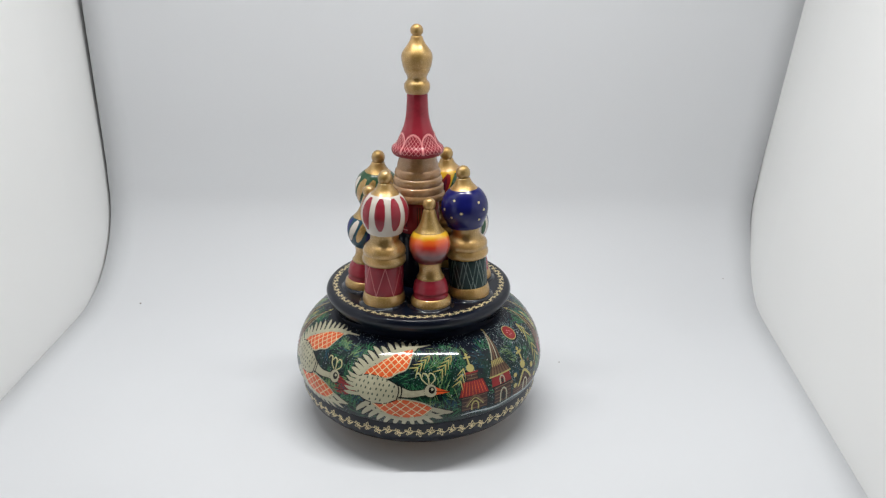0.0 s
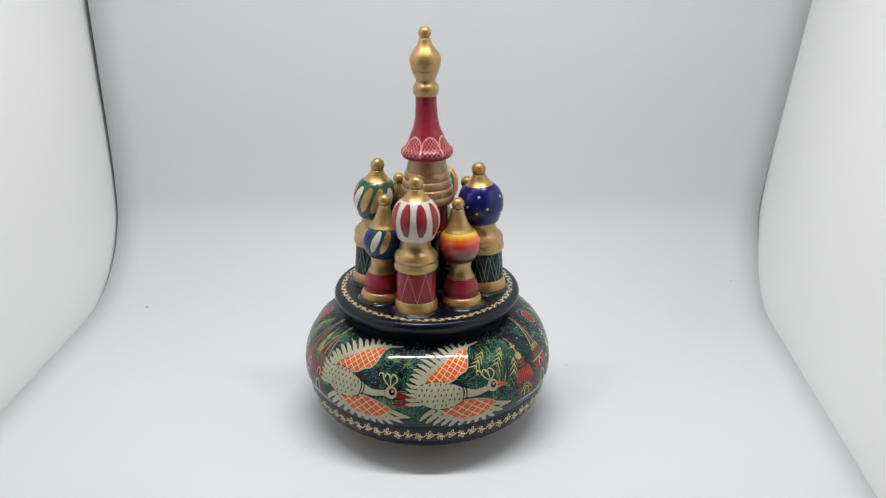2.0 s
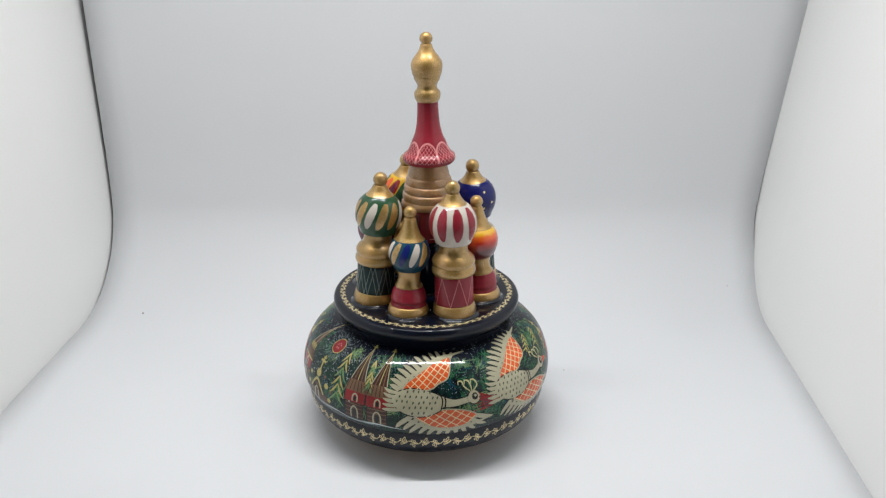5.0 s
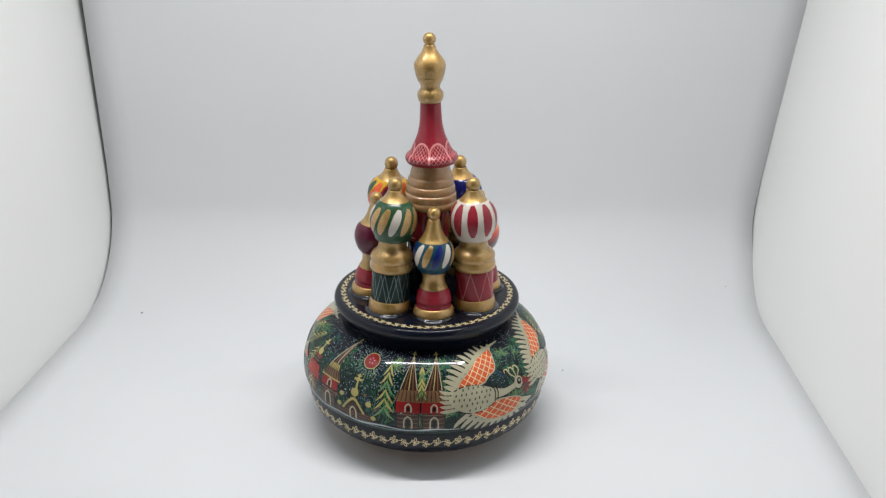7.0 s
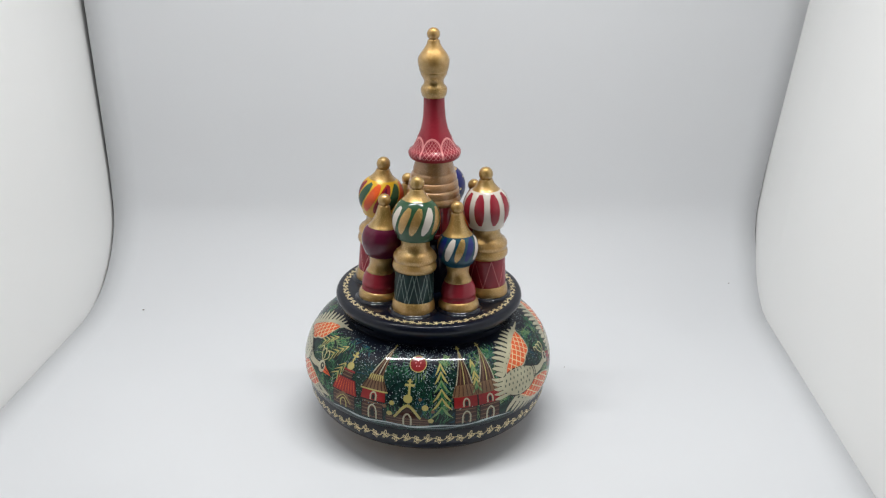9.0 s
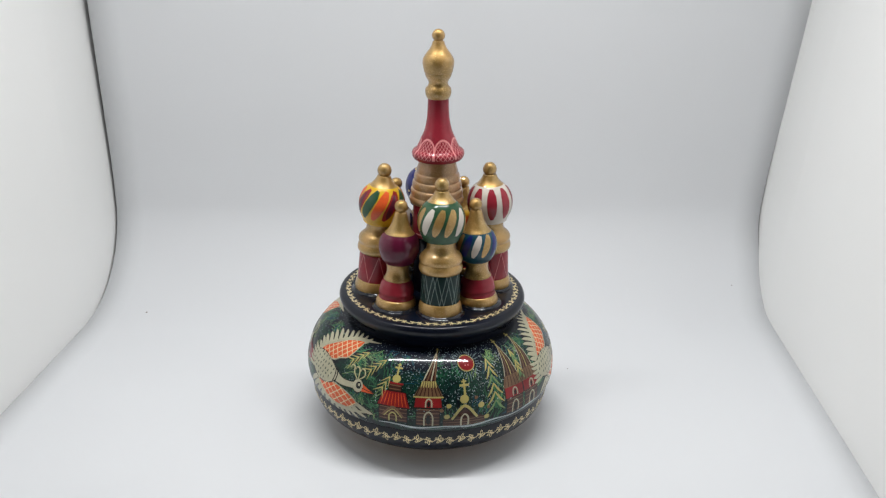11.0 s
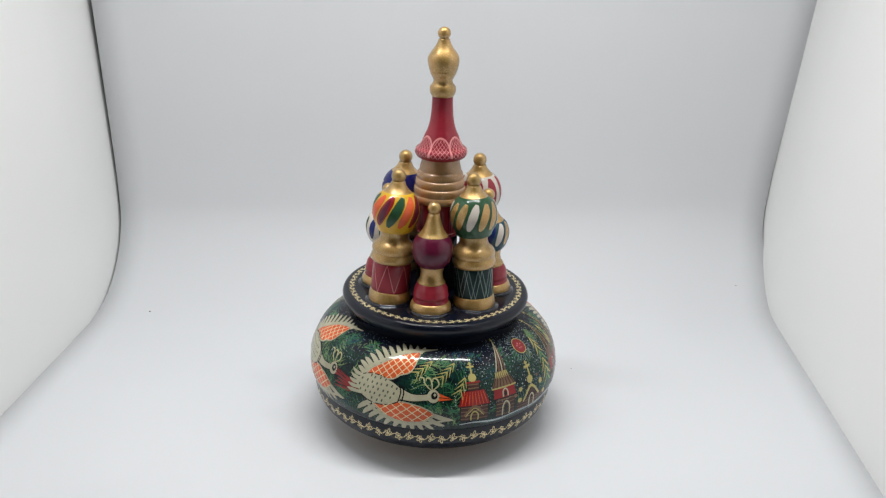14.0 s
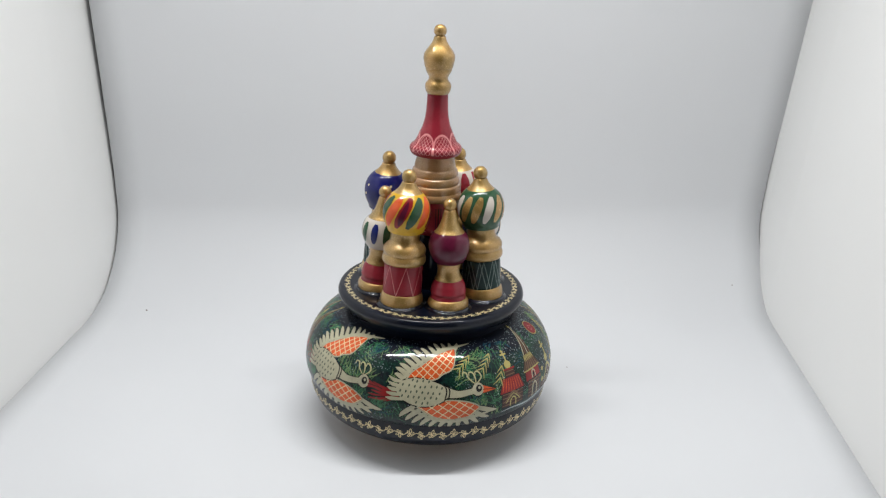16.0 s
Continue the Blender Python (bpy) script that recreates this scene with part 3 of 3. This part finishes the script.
def arch(p, x, h0, h1, w, mat, layer=4, width=0.55):
    p.ribbon([(x - w, h0), (x - w * 0.95, h0 + (h1 - h0) * 0.7), (x, h1), (x + w * 0.95, h0 + (h1 - h0) * 0.7), (x + w, h0)], [width], mat, layer)


def cross(p, x, h, s, mat=STRAW):
    p.ribbon([(x, h), (x, h + 5.2 * s)], [0.8 * s, 0.7 * s], mat, 5)
    p.ribbon([(x - 1.7 * s, h + 3.2 * s), (x + 1.7 * s, h + 3.2 * s)], [0.75 * s], mat, 5)
    p.ribbon([(x - 0.9 * s, h + 4.4 * s), (x + 0.9 * s, h + 4.4 * s)], [0.5 * s], mat, 5)


def church(az):
    p = Paint(bowl, az, 0)
    logs(p, -6.0, 6.0, 14.2, 21.0)
    p.piece("roof")
    p.patch([(-7.2, 20.4), (7.2, 20.4), (5.0, 27.2), (-5.0, 27.2)], INK, 3)
    p.patch([(-6.8, 20.8), (6.8, 20.8), (4.7, 26.9), (-4.7, 26.9)], SCARLET, 4)
    for k in range(8):
        x = -5.6 + 1.6 * k
        p.piece("roof_line")
        p.ribbon([(x, 21.1), (x * 0.72, 26.5)], [0.2, 0.34, 0.15], ORANGE, 5)
    p.piece("cupola")
    logs(p, -2.8, 2.8, 27.2, 30.2)
    p.ribbon([(-3.4, 30.3), (3.4, 30.3)], [0.7], SCARLET, 4)
    p.blob(0, 32.2, 1.9, 1.7, STRAW, 4)
    cross(p, 0, 33.4, 1.05)
    p.piece("porch")
    p.ribbon([(-4.4, 16.6), (0, 20.6), (4.4, 16.6)], [0.8, 0.9, 0.8], ROOF, 5)
    p.ribbon([(-3.9, 16.2), (0, 19.7), (3.9, 16.2)], [0.35], STRAW, 6)
    arch(p, 0, 14.2, 18.2, 1.5, STRAW, 6)
    return p.done("painted_church", box, "red-roofed log church with gold cross")


def bell_tower(az):
    p = Paint(bowl, az, 0)
    logs(p, -4.8, 4.8, 13.4, 21.6)
    p.piece("storey")
    p.patch([(-5.6, 21.4), (5.6, 21.4), (5.2, 26.0), (-5.2, 26.0)], SCARLET, 3)
    p.ribbon([(-5.6, 21.4), (5.6, 21.4)], [0.5], INK, 4)
    p.piece("roof")
    p.patch([(-6.2, 26.0), (6.2, 26.0), (3.0, 32.4), (-2.6, 32.4)], ROOF, 4)
    for k in range(7):
        x = -5.4 + 1.8 * k
        p.piece("roof_line")
        p.ribbon([(x, 26.2), (x * 0.5 + 0.1, 32.2)], [0.4, 0.5, 0.3], LOG, 5)
        p.ribbon([(x * 0.62, 29.8), (x * 0.5 + 0.1, 32.4)], [0.3, 0.6, 0.5], STRAW, 6)
    p.ribbon([(-6.3, 25.9), (6.3, 25.9)], [0.6], STRAW, 5)
    p.piece("spire")
    p.patch([(-2.6, 32.4), (3.0, 32.4), (4.6, 46.5), (4.2, 46.5)], LOG, 4)
    for k in range(4):
        p.ribbon([(-2.4 + 1.7 * k, 32.5), (4.3, 46.6)], [0.55, 0.45, 0.2], ROOF if k % 2 else CREAM, 5)
    cross(p, 4.4, 45.2, 0.5)
    for h0, h1, w in ((13.4, 19.8, 1.7), (21.8, 25.2, 1.2)):
        p.piece("window")
        arch(p, 0.2, h0, h1, w, CREAM, 6, 0.6)
        p.blob(0.2, (h0 + h1) / 2 - 0.4, w * 0.55, (h1 - h0) * 0.34, INK, 5)
    return p.done("painted_bell_tower", box, "log bell tower with brown pointed roof")


def chapel(az):
    p = Paint(bowl, az, 0)
    p.patch([(-9.0, 12.8), (9.0, 12.8), (9.0, 16.0), (4.2, 17.6), (0, 22.0), (-4.2, 17.6), (-9.0, 16.4)], LOG, 2)
    for k in range(3):
        p.ribbon([(-8.8, 13.6 + 1.2 * k), (8.8, 13.2 + 1.2 * k)], [0.3, 0.45, 0.3], ROOF, 3)
    p.piece("gable")
    p.ribbon([(-5.4, 16.2), (0, 21.8), (5.4, 16.2)], [1.0, 1.2, 1.0], STRAW, 4)
    p.ribbon([(-5.0, 15.6), (0, 20.6), (5.0, 15.6)], [0.35], INK, 5)
    arch(p, 0, 12.8, 18.2, 1.5, CREAM, 5, 0.7)
    p.piece("cupola")
    p.blob(0, 24.6, 1.9, 1.8, STRAW, 4)
    cross(p, 0.4, 26.2, 1.25)
    for x, y, s in ((-7.4, 17.6, 1.2), (-6.6, 22.2, 1.1), (7.2, 21.2, 1.4), (9.6, 15.4, 1.2), (-9.6, 20.4, 0.9), (5.2, 24.6, 0.8), (10.4, 19.6, 0.8)):
        p.piece("gold_dot")
        p.blob(x, y, s, s * 0.9, STRAW if s > 0.95 else ROOF, 4, 10)
    return p.done("painted_chapel", box, "small log chapel with gold gable")


def sun_disc(az, h):
    p = Paint(bowl, az, h)
    p.blob(0, 0, 4.3, 3.9, STRAW, 2, 20)
    p.blob(0, 0, 3.9, 3.5, SCARLET, 3, 20)
    for x, y in ((-1.2, 0.4), (0, 1.2), (1.2, 0.4), (-0.7, -1.1), (0.7, -1.1)):
        p.blob(x, y, 0.32, 0.32, PINK, 4, 6)
    p.piece("rays")
    for k in range(26):
        a = math.radians(k * 360 / 26)
        q = 1.3 + 0.2 * (k % 3)
        p.ribbon([(5.1 * math.cos(a), 4.7 * math.sin(a)), (5.1 * q * math.cos(a), 4.7 * q * math.sin(a))], [0.35, 0.3, 0.12], FROST, 2)
    return p.done("painted_sun", box, "red sun with fine pale rays")


def fir(az, h0, h1, w, n):
    p = Paint(bowl, az, 0)
    p.ribbon([(0, h0), (0, h1)], [0.8, 0.3], LEAF, 2)
    for k in range(n):
        y = h0 + (h1 - h0) * (k + 1) / n
        q = w * (1 - 0.55 * k / n)
        drop = (h1 - h0) / n * 1.15
        for sgn in (-1, 1):
            p.ribbon([(0, y), (sgn * q * 0.45, y - drop * 0.7), (sgn * q, y - drop * 1.25)], [0.4, 1.0, 0.2], STRAW if k % 3 else PALELEAF, 4)
            p.ribbon([(0, y - 0.8), (sgn * q * 0.55, y - drop * 0.9)], [1.4, 0.4], LEAF, 3)
    return p.done("painted_fir", box, "fir tree of gold and green chevrons")


def twin_tower(az, lean):
    p = Paint(bowl, az, 0)
    logs(p, -4.6, 4.6, 13.2, 20.6)
    p.piece("storey")
    p.patch([(-5.2, 20.4), (5.2, 20.4), (5.0, 25.0), (-5.0, 25.0)], SCARLET, 3)
    p.piece("roof")
    p.patch([(-5.8, 25.0), (5.8, 25.0), (4.2, 29.8), (-4.2, 29.8)], ROOF, 4)
    for k in range(6):
        p.piece("roof_line")
        p.ribbon([(-5.0 + 2.0 * k, 25.2), (-3.8 + 1.5 * k, 29.6)], [0.3, 0.4, 0.3], LOG, 5)
    p.piece("spire")
    p.patch([(-4.0, 29.8), (4.0, 29.8), (lean + 0.3, 45.0), (lean - 0.3, 45.0)], LOG, 3)
    for k in range(5):
        p.ribbon([(-3.7 + 1.85 * k, 29.9), (lean, 45.2)], [0.42, 0.35, 0.18], (CREAM, ROOF, STRAW, ROOF, CREAM)[k], 5)
    cross(p, lean, 43.6, 0.75)
    for x in (-5.2, 5.2):
        p.ribbon([(x, 20.4), (x, 25)], [0.45], INK, 4)
    for h0, h1, w in ((13.2, 18.8, 1.6), (20.8, 24.2, 1.2)):
        p.piece("window")
        arch(p, 0.2, h0, h1, w, CREAM, 6, 0.6)
        p.blob(0.2, (h0 + h1) / 2 - 0.4, w * 0.55, (h1 - h0) * 0.34, INK, 5)
    return p.done("painted_twin_tower", box, "red and brown log tower with a tall tent roof")


def snow_line(az0, az1):
    p = Paint(bowl, az0, 0)
    span = math.radians(az1 - az0) * 56
    n = 18
    p.ribbon([(span * k / n, 12.4 + 0.5 * math.sin(k * 1.3) + 0.8 * (k / n - 0.5) ** 2) for k in range(n + 1)], [0.3, 1.0, 0.7, 1.2, 0.6, 0.9, 0.3], SNOW, 5)
    p.ribbon([(span * k / n, 11.6 + 0.4 * math.sin(k * 0.9 + 1)) for k in range(2, n - 1)], [0.2, 0.5, 0.4, 0.6, 0.2], FROST, 5)
    return p.done("painted_snow", box, "pale streak of snow under the village")


def bough(az, h, tilt, n):
    """A gold fir twig: short strokes either side of a stem."""
    p = Paint(bowl, az, h, tilt)
    p.ribbon([(0, 0), (2.4 * n, 0)], [0.4, 0.3], PALELEAF, 3)
    for k in range(n):
        for sgn in (-1, 1):
            p.ribbon([(2.6 * k + 2.2, 0), (2.6 * k - 1.6, sgn * (2.7 - 0.3 * k))], [0.55, 0.45, 0.12], STRAW, 4)
    return p.done("painted_bough", box, "gold fir twig")


def foliage():
    """Feathery green brush strokes all round the bowl, clustered in sprays."""
    p = Paint(bowl)
    r = random.Random(11)
    for spray in range(620):
        az, h = r.uniform(0, 360), r.choice((r.uniform(12, 22), r.uniform(20, 40), r.uniform(34, 47)))
        lean = r.uniform(20, 160)
        # the sky over the villages stays dark
        if any(abs((az - c + 180) % 360 - 180) < 19 for c in (-124, 48)) and r.random() < 0.7:
            continue
        mat = r.choice((LEAF, LEAF, FERN, PALELEAF, TEAL))
        p.az, p.h = az, h
        for k in range(9):
            a = math.radians(lean + r.uniform(-38, 38))
            d = Vector((math.cos(a), math.sin(a)))
            o = Vector((r.uniform(-2.6, 2.6), r.uniform(-2, 2)))
            ln = r.uniform(2.0, 5.4)
            if h + o.y + d.y * ln > 44.5 - 1.5 * math.sin(az * 0.3) or h + o.y < 10:
                continue
            p.ribbon([tuple(o), tuple(o + d * ln)], [0.16, r.uniform(0.22, 0.42), 0.1], mat, 1)
    ob = p.done("painted_foliage", body, "feathery green brush strokes over black")
    return tagged(ob, kind="stuff")


def frost():
    """Pale dots of frost spattered round the villages."""
    p = Paint(bowl)
    r = random.Random(23)
    for k in range(1500):
        p.az = r.choice((-114.0, 58.0)) + r.gauss(0, 22)
        h = r.uniform(20, 46)
        q = r.uniform(0.10, 0.26)
        p.blob(0, h, q, q * r.uniform(0.7, 1.5), SNOW if r.random() < 0.5 else FROST, 2, 6)
    ob = p.done("painted_frost", body, "spattered pale dots of frost")
    return tagged(ob, kind="stuff")


foliage()
frost()
goose(-19.0, 25.0, -0.5, 0.98, 1)
goose(-64.5, 25.0, -0.5, 1.0, 2)
goose(-189.8, 25.6, -1.5, 1.0, 3)
goose(-240.5, 25.2, 0.5, 1.0, 4)
for turn_by in (0.0, 171.9):
    church(-147.7 + turn_by)
    bell_tower(-133.0 + turn_by)
    chapel(-117.6 + turn_by)
    sun_disc(-114.2 + turn_by, 39.4)
    fir(-103.2 + turn_by, 18.0, 39.6, 4.6, 6)
    twin_tower(-92.9 + turn_by, 0.8)
    twin_tower(-82.0 + turn_by, 2.4)
    fir(-87.2 + turn_by, 27.0, 40.0, 2.2, 5)
    snow_line(-154.0 + turn_by, -71.0 + turn_by)
    bough(-174.0 + turn_by, 33.5, 40, 4)
    bough(-162.5 + turn_by, 32.0, 44, 4)
    bough(-154.5 + turn_by, 26.0, 62, 3)


# gold vine on the base ring and on the lid
def vine(skin, h, count, parent, name, size, label):
    p = Paint(skin, 0, h, 0, size)
    pitch_mm = 2 * math.pi * skin.radius / count / size
    for k in range(count):
        p.az = 360.0 * k / count
        s = 1 if k % 2 else -1
        p.ribbon([(-pitch_mm / 2, -0.35 * s), (-pitch_mm / 4, 0.3), (0, 0.0), (pitch_mm / 4, -0.3), (pitch_mm / 2, 0.35 * s)], [0.16, 0.24, 0.16, 0.24, 0.16], RICHGOLD, 1)
        up = 1 if k % 2 else -1
        for a, q in ((28, 1.05), (78, 1.55), (128, 1.05), (-62, 0.7), (-112, 0.95)):
            b = up * math.radians(a + rnd.uniform(-9, 9))
            side = Vector((-math.sin(b), math.cos(b))) * 0.2
            tip, mid = Vector((q * math.cos(b), q * math.sin(b))), Vector((q * 0.6 * math.cos(b), q * 0.6 * math.sin(b)))
            p.ribbon([(0, 0), tuple(mid + side * 1.2), tuple(tip), tuple(mid - side * 1.2), (0, 0)], [0.08, 0.15, 0.20, 0.15, 0.08], RICHGOLD, 2)
    return p.done(name, parent, label)


ring_skin = Skin(BASE[:-2], 50.0, 2.0)
vine(ring_skin, ring_skin.s[-1] * 0.70, 76, ring, "vine_border", 1.7, "gold vine border")


def lid_vine():
    n = 72
    r = 0.0379
    m = bmesh.new()
    for k in range(n):
        a0 = 2 * math.pi * k / n

        def leaf(da, dr, length, turn, w):
            c = Vector(((r + dr) * math.cos(a0 + da), (r + dr) * math.sin(a0 + da), LIDZ + 0.00008))
            d = Vector((math.cos(a0 + da + turn), math.sin(a0 + da + turn), 0)) * length
            s = Vector((-d.y, d.x, 0)).normalized() * w
            pts = [c, c + d * 0.45 + s, c + d, c + d * 0.45 - s]
            m.faces.new([m.verts.new(q) for q in pts])

        for turn in (0.5, -0.5, 1.5, 2.7, -2.6):
            leaf(0, 0, 0.0016, turn, 0.00032)
        leaf(0, 0.0, 0.0034, math.pi / 2 + (0.25 if k % 2 else -0.25), 0.00022)
        leaf(0.05, -0.0006 if k % 2 else 0.0006, 0.0011, 1.0, 0.0003)
    return part("vine_border", m, RICHGOLD, lid, "gold vine border", False)


lid_vine()


# domes and drums of the towers
def tower_skin(kind, key, radius):
    return Skin(kind[key], radius, 0.8, 5)


def petals(tower, kind, n, lean, h0, h1, width, mats, name="petal", start=0.0):
    """Pointed strokes round a dome; lean: mm by which their tips run ahead."""
    sk = tower_skin(kind, "dome", 9.5 if kind is TALL else 8.3)
    for k in range(n):
        p = Paint(sk, start + 360.0 * k / n)
        mat = mats[k % len(mats)]
        mids = h0 + (h1 - h0) * 0.5
        p.ribbon([(-lean / 2, h0), (0, mids), (lean / 2, h1)], [width * 0.3, width * 0.85, width, width * 0.95, width * 0.45], mat[0], 1)
        if len(mat) > 1:
            p.ribbon([(-lean * 0.3, h0 + 1.2), (0, mids), (lean * 0.32, h1 - 1.4)], [0.2, width * 0.5, width * 0.55, width * 0.4, 0.2], mat[1], 2)
        p.done(name, tower)


def zigzag(tower, kind, n, mat, double):
    sk = tower_skin(kind, "drum", 8.6)
    p = Paint(sk)
    lo, hi = 1.0, sk.s[-1] - 0.9
    w = 2 * math.pi * 8.6 / n
    for shift in ((0, 0.5) if double else (0,)):
        for k in range(n):
            p.az = 360.0 * (k + shift * 0.6) / n
            p.ribbon([(0, lo), (w / 2, hi)], [0.22, 0.26, 0.22], mat, 1)
            p.ribbon([(w / 2, hi), (w, lo)], [0.22, 0.26, 0.22], mat, 1)
    return p.done("zigzag_line", tower)


petals(towers["striped"], TALL, 9, 0.0, 4.4, 19.0, 4.3, [(RED,)], start=-6.0)
petals(towers["green"], TALL, 12, 4.0, 5.6, 17.2, 3.5, [(GOLD,), (GOLD,), (WHITE,)], start=-15.0)
petals(towers["flame"], TALL, 12, 6.5, 5.0, 18.6, 4.1, [(GREEN,), (ORANGE,), (SCARLET, PLUM)], start=52.0)
petals(towers["teal"], SMALL, 12, 3.6, 4.8, 14.8, 3.0, [(WHITE,), (GOLD,), (NAVY,)], start=34.0)
petals(towers["petal"], SMALL, 10, 0.6, 4.4, 13.6, 3.0, [(NAVY,), (GREEN,)])
for key in ("striped", "flame"):
    zigzag(towers[key], TALL, 7, PINK, False)
for key in ("green", "starry"):
    zigzag(towers[key], TALL, 9, GREYLINE, True)


def star_dots():
    sk = tower_skin(TALL, "dome", 9.5)
    for row, (h, n) in enumerate(((7.0, 5), (10.8, 6), (14.6, 5))):
        for k in range(n):
            p = Paint(sk, 360.0 * (k + 0.5 * (row % 2)) / n)
            p.blob(rnd.uniform(-1.2, 1.2), h + rnd.uniform(-1.3, 1.3), 0.58, 0.54, RICHGOLD, 1, 8)
            p.done("gold_dot", towers["starry"])


star_dots()


def roof_arches():
    """Pink arches filled with crossed lines round the hem of the tented spire."""
    sk = Skin(TENT[2:], 9.6, 0.8, 6)
    n = 7
    w = 2 * math.pi * 9.6 / n
    p = Paint(sk)
    for k in range(n):
        p.az = 360.0 * k / n + 37.7
        top = 10.0
        p.ribbon([(-w * 0.47, 0.9), (-w * 0.49, 4.4), (-w * 0.43, 7.6), (-w * 0.24, top - 0.6), (0, top), (w * 0.24, top - 0.6), (w * 0.43, 7.6), (w * 0.49, 4.4), (w * 0.47, 0.9)], [0.6, 0.85, 0.85, 0.6], PINK, 2)
        for j in range(-4, 5):
            for sgn in (-1, 1):
                run = []
                for q in range(25):
                    h = 0.8 + q * 0.37
                    u = sgn * (h - 4) * 0.75 + j * 1.7
                    if abs(u) < w * 0.44 * math.sqrt(max(0, 1 - (h / top) ** 4)):
                        run.append((u, h))
                if len(run) > 2:
                    p.ribbon([run[0], run[-1]], [0.17, 0.22, 0.17], PINK, 1)
    return p.done("lattice_arch", tent_roof, "pink latticed arches")


roof_arches()


def column_windows():
    sk = Skin([(0.0095, 0.0895), (0.0093, 0.0980), (0.0092, 0.1050)], 9.3, 0.8, 3)
    p = Paint(sk)
    for k in range(8):
        p.az = 45.0 * k + 5
        for x in (-1.1, 0, 1.1):
            p.ribbon([(x, 2.5), (x, 12.0)], [0.45, 0.5], PLUM if x else INK, 1)
        p.ribbon([(-2.0, 1.4), (2.0, 1.4)], [0.5], PINK, 1)
    return p.done("window_line", spire)


column_windows()


# dust on the sheet and panels
def dust(x, y, z, r):
    bm = bmesh.new()
    bmesh.ops.create_icosphere(bm, subdivisions=1, radius=r)
    for v in bm.verts:
        v.co = Vector((x + v.co.x * rnd.uniform(0.8, 1.5), y + v.co.y, z + v.co.z * 0.6))
    ob = new("dust_speck", mesh_of("dust_speck", bm, ROOF))
    return tagged(ob, "tiny dark dust speck lying on white sheet", "dust speck", "dust specks")


for x, y, z, r in ((-0.1656, 0.1022, 0.0022, 0.0005), (0.1885, 0.1530, 0.0340, 0.0005), (0.074, 0.035, 0.0003, 0.0003), (0.1905, 0.1240, 0.0090, 0.00035),
                   (-0.2005, 0.0650, 0.144, 0.0004), (0.196, 0.012, 0.0004, 0.0004)):
    dust(x, y, z, r)


# seconds, side drift of the box in millimetres as it turns off-centre on its foot
DRIFT = [(0, 0), (1.5, 0.6), (3.5, 0.95), (5.2, 1.3), (7, 1.7), (9, 2.0), (11, 1.9), (13, 1.7), (16, 1.5)]
# seconds, degrees turned: the spring runs down towards the end
TURNS = [(0, 0.0), (0.5, 6.0), (1, 12.1), (1.5, 18.2), (2, 24.1), (2.5, 29.6), (3, 35.7), (3.5, 41.9), (4, 47.9), (6.5, 78.7), (7, 84.5), (7.5, 90.6), (8, 96.6), (8.5, 102.7), (9, 108.5), (11.5, 137.1), (12, 142.8), (12.5, 148.4), (13, 153.6), (13.5, 159.2), (14, 164.6), (14.5, 170.0), (15, 175.5), (15.5, 181.1), (16, 186.3)]


def motions():
    rows = []
    for k in range(33):
        t = 0.5 * k
        dx = float(np.interp(t, [d[0] for d in DRIFT], [d[1] for d in DRIFT])) / 1000
        a = float(np.interp(t, [d[0] for d in TURNS], [d[1] for d in TURNS]))
        lean = Matrix.Rotation(radians(1.17), 4, Vector((0, -1, 0)))
        turn0 = pose(0, 0, 0, 0, 0, -12.0)
        rows.append((t, pose(dx, 0, 0.03) @ pose(0, 0, 0, 0, 0.61, 0) @ pose(0, 0, 0, 0, 0, a) @ turn0 @ lean @ turn0.inverted() @ pose(0, 0, -0.03)))
    walk(box, rows)


motions()
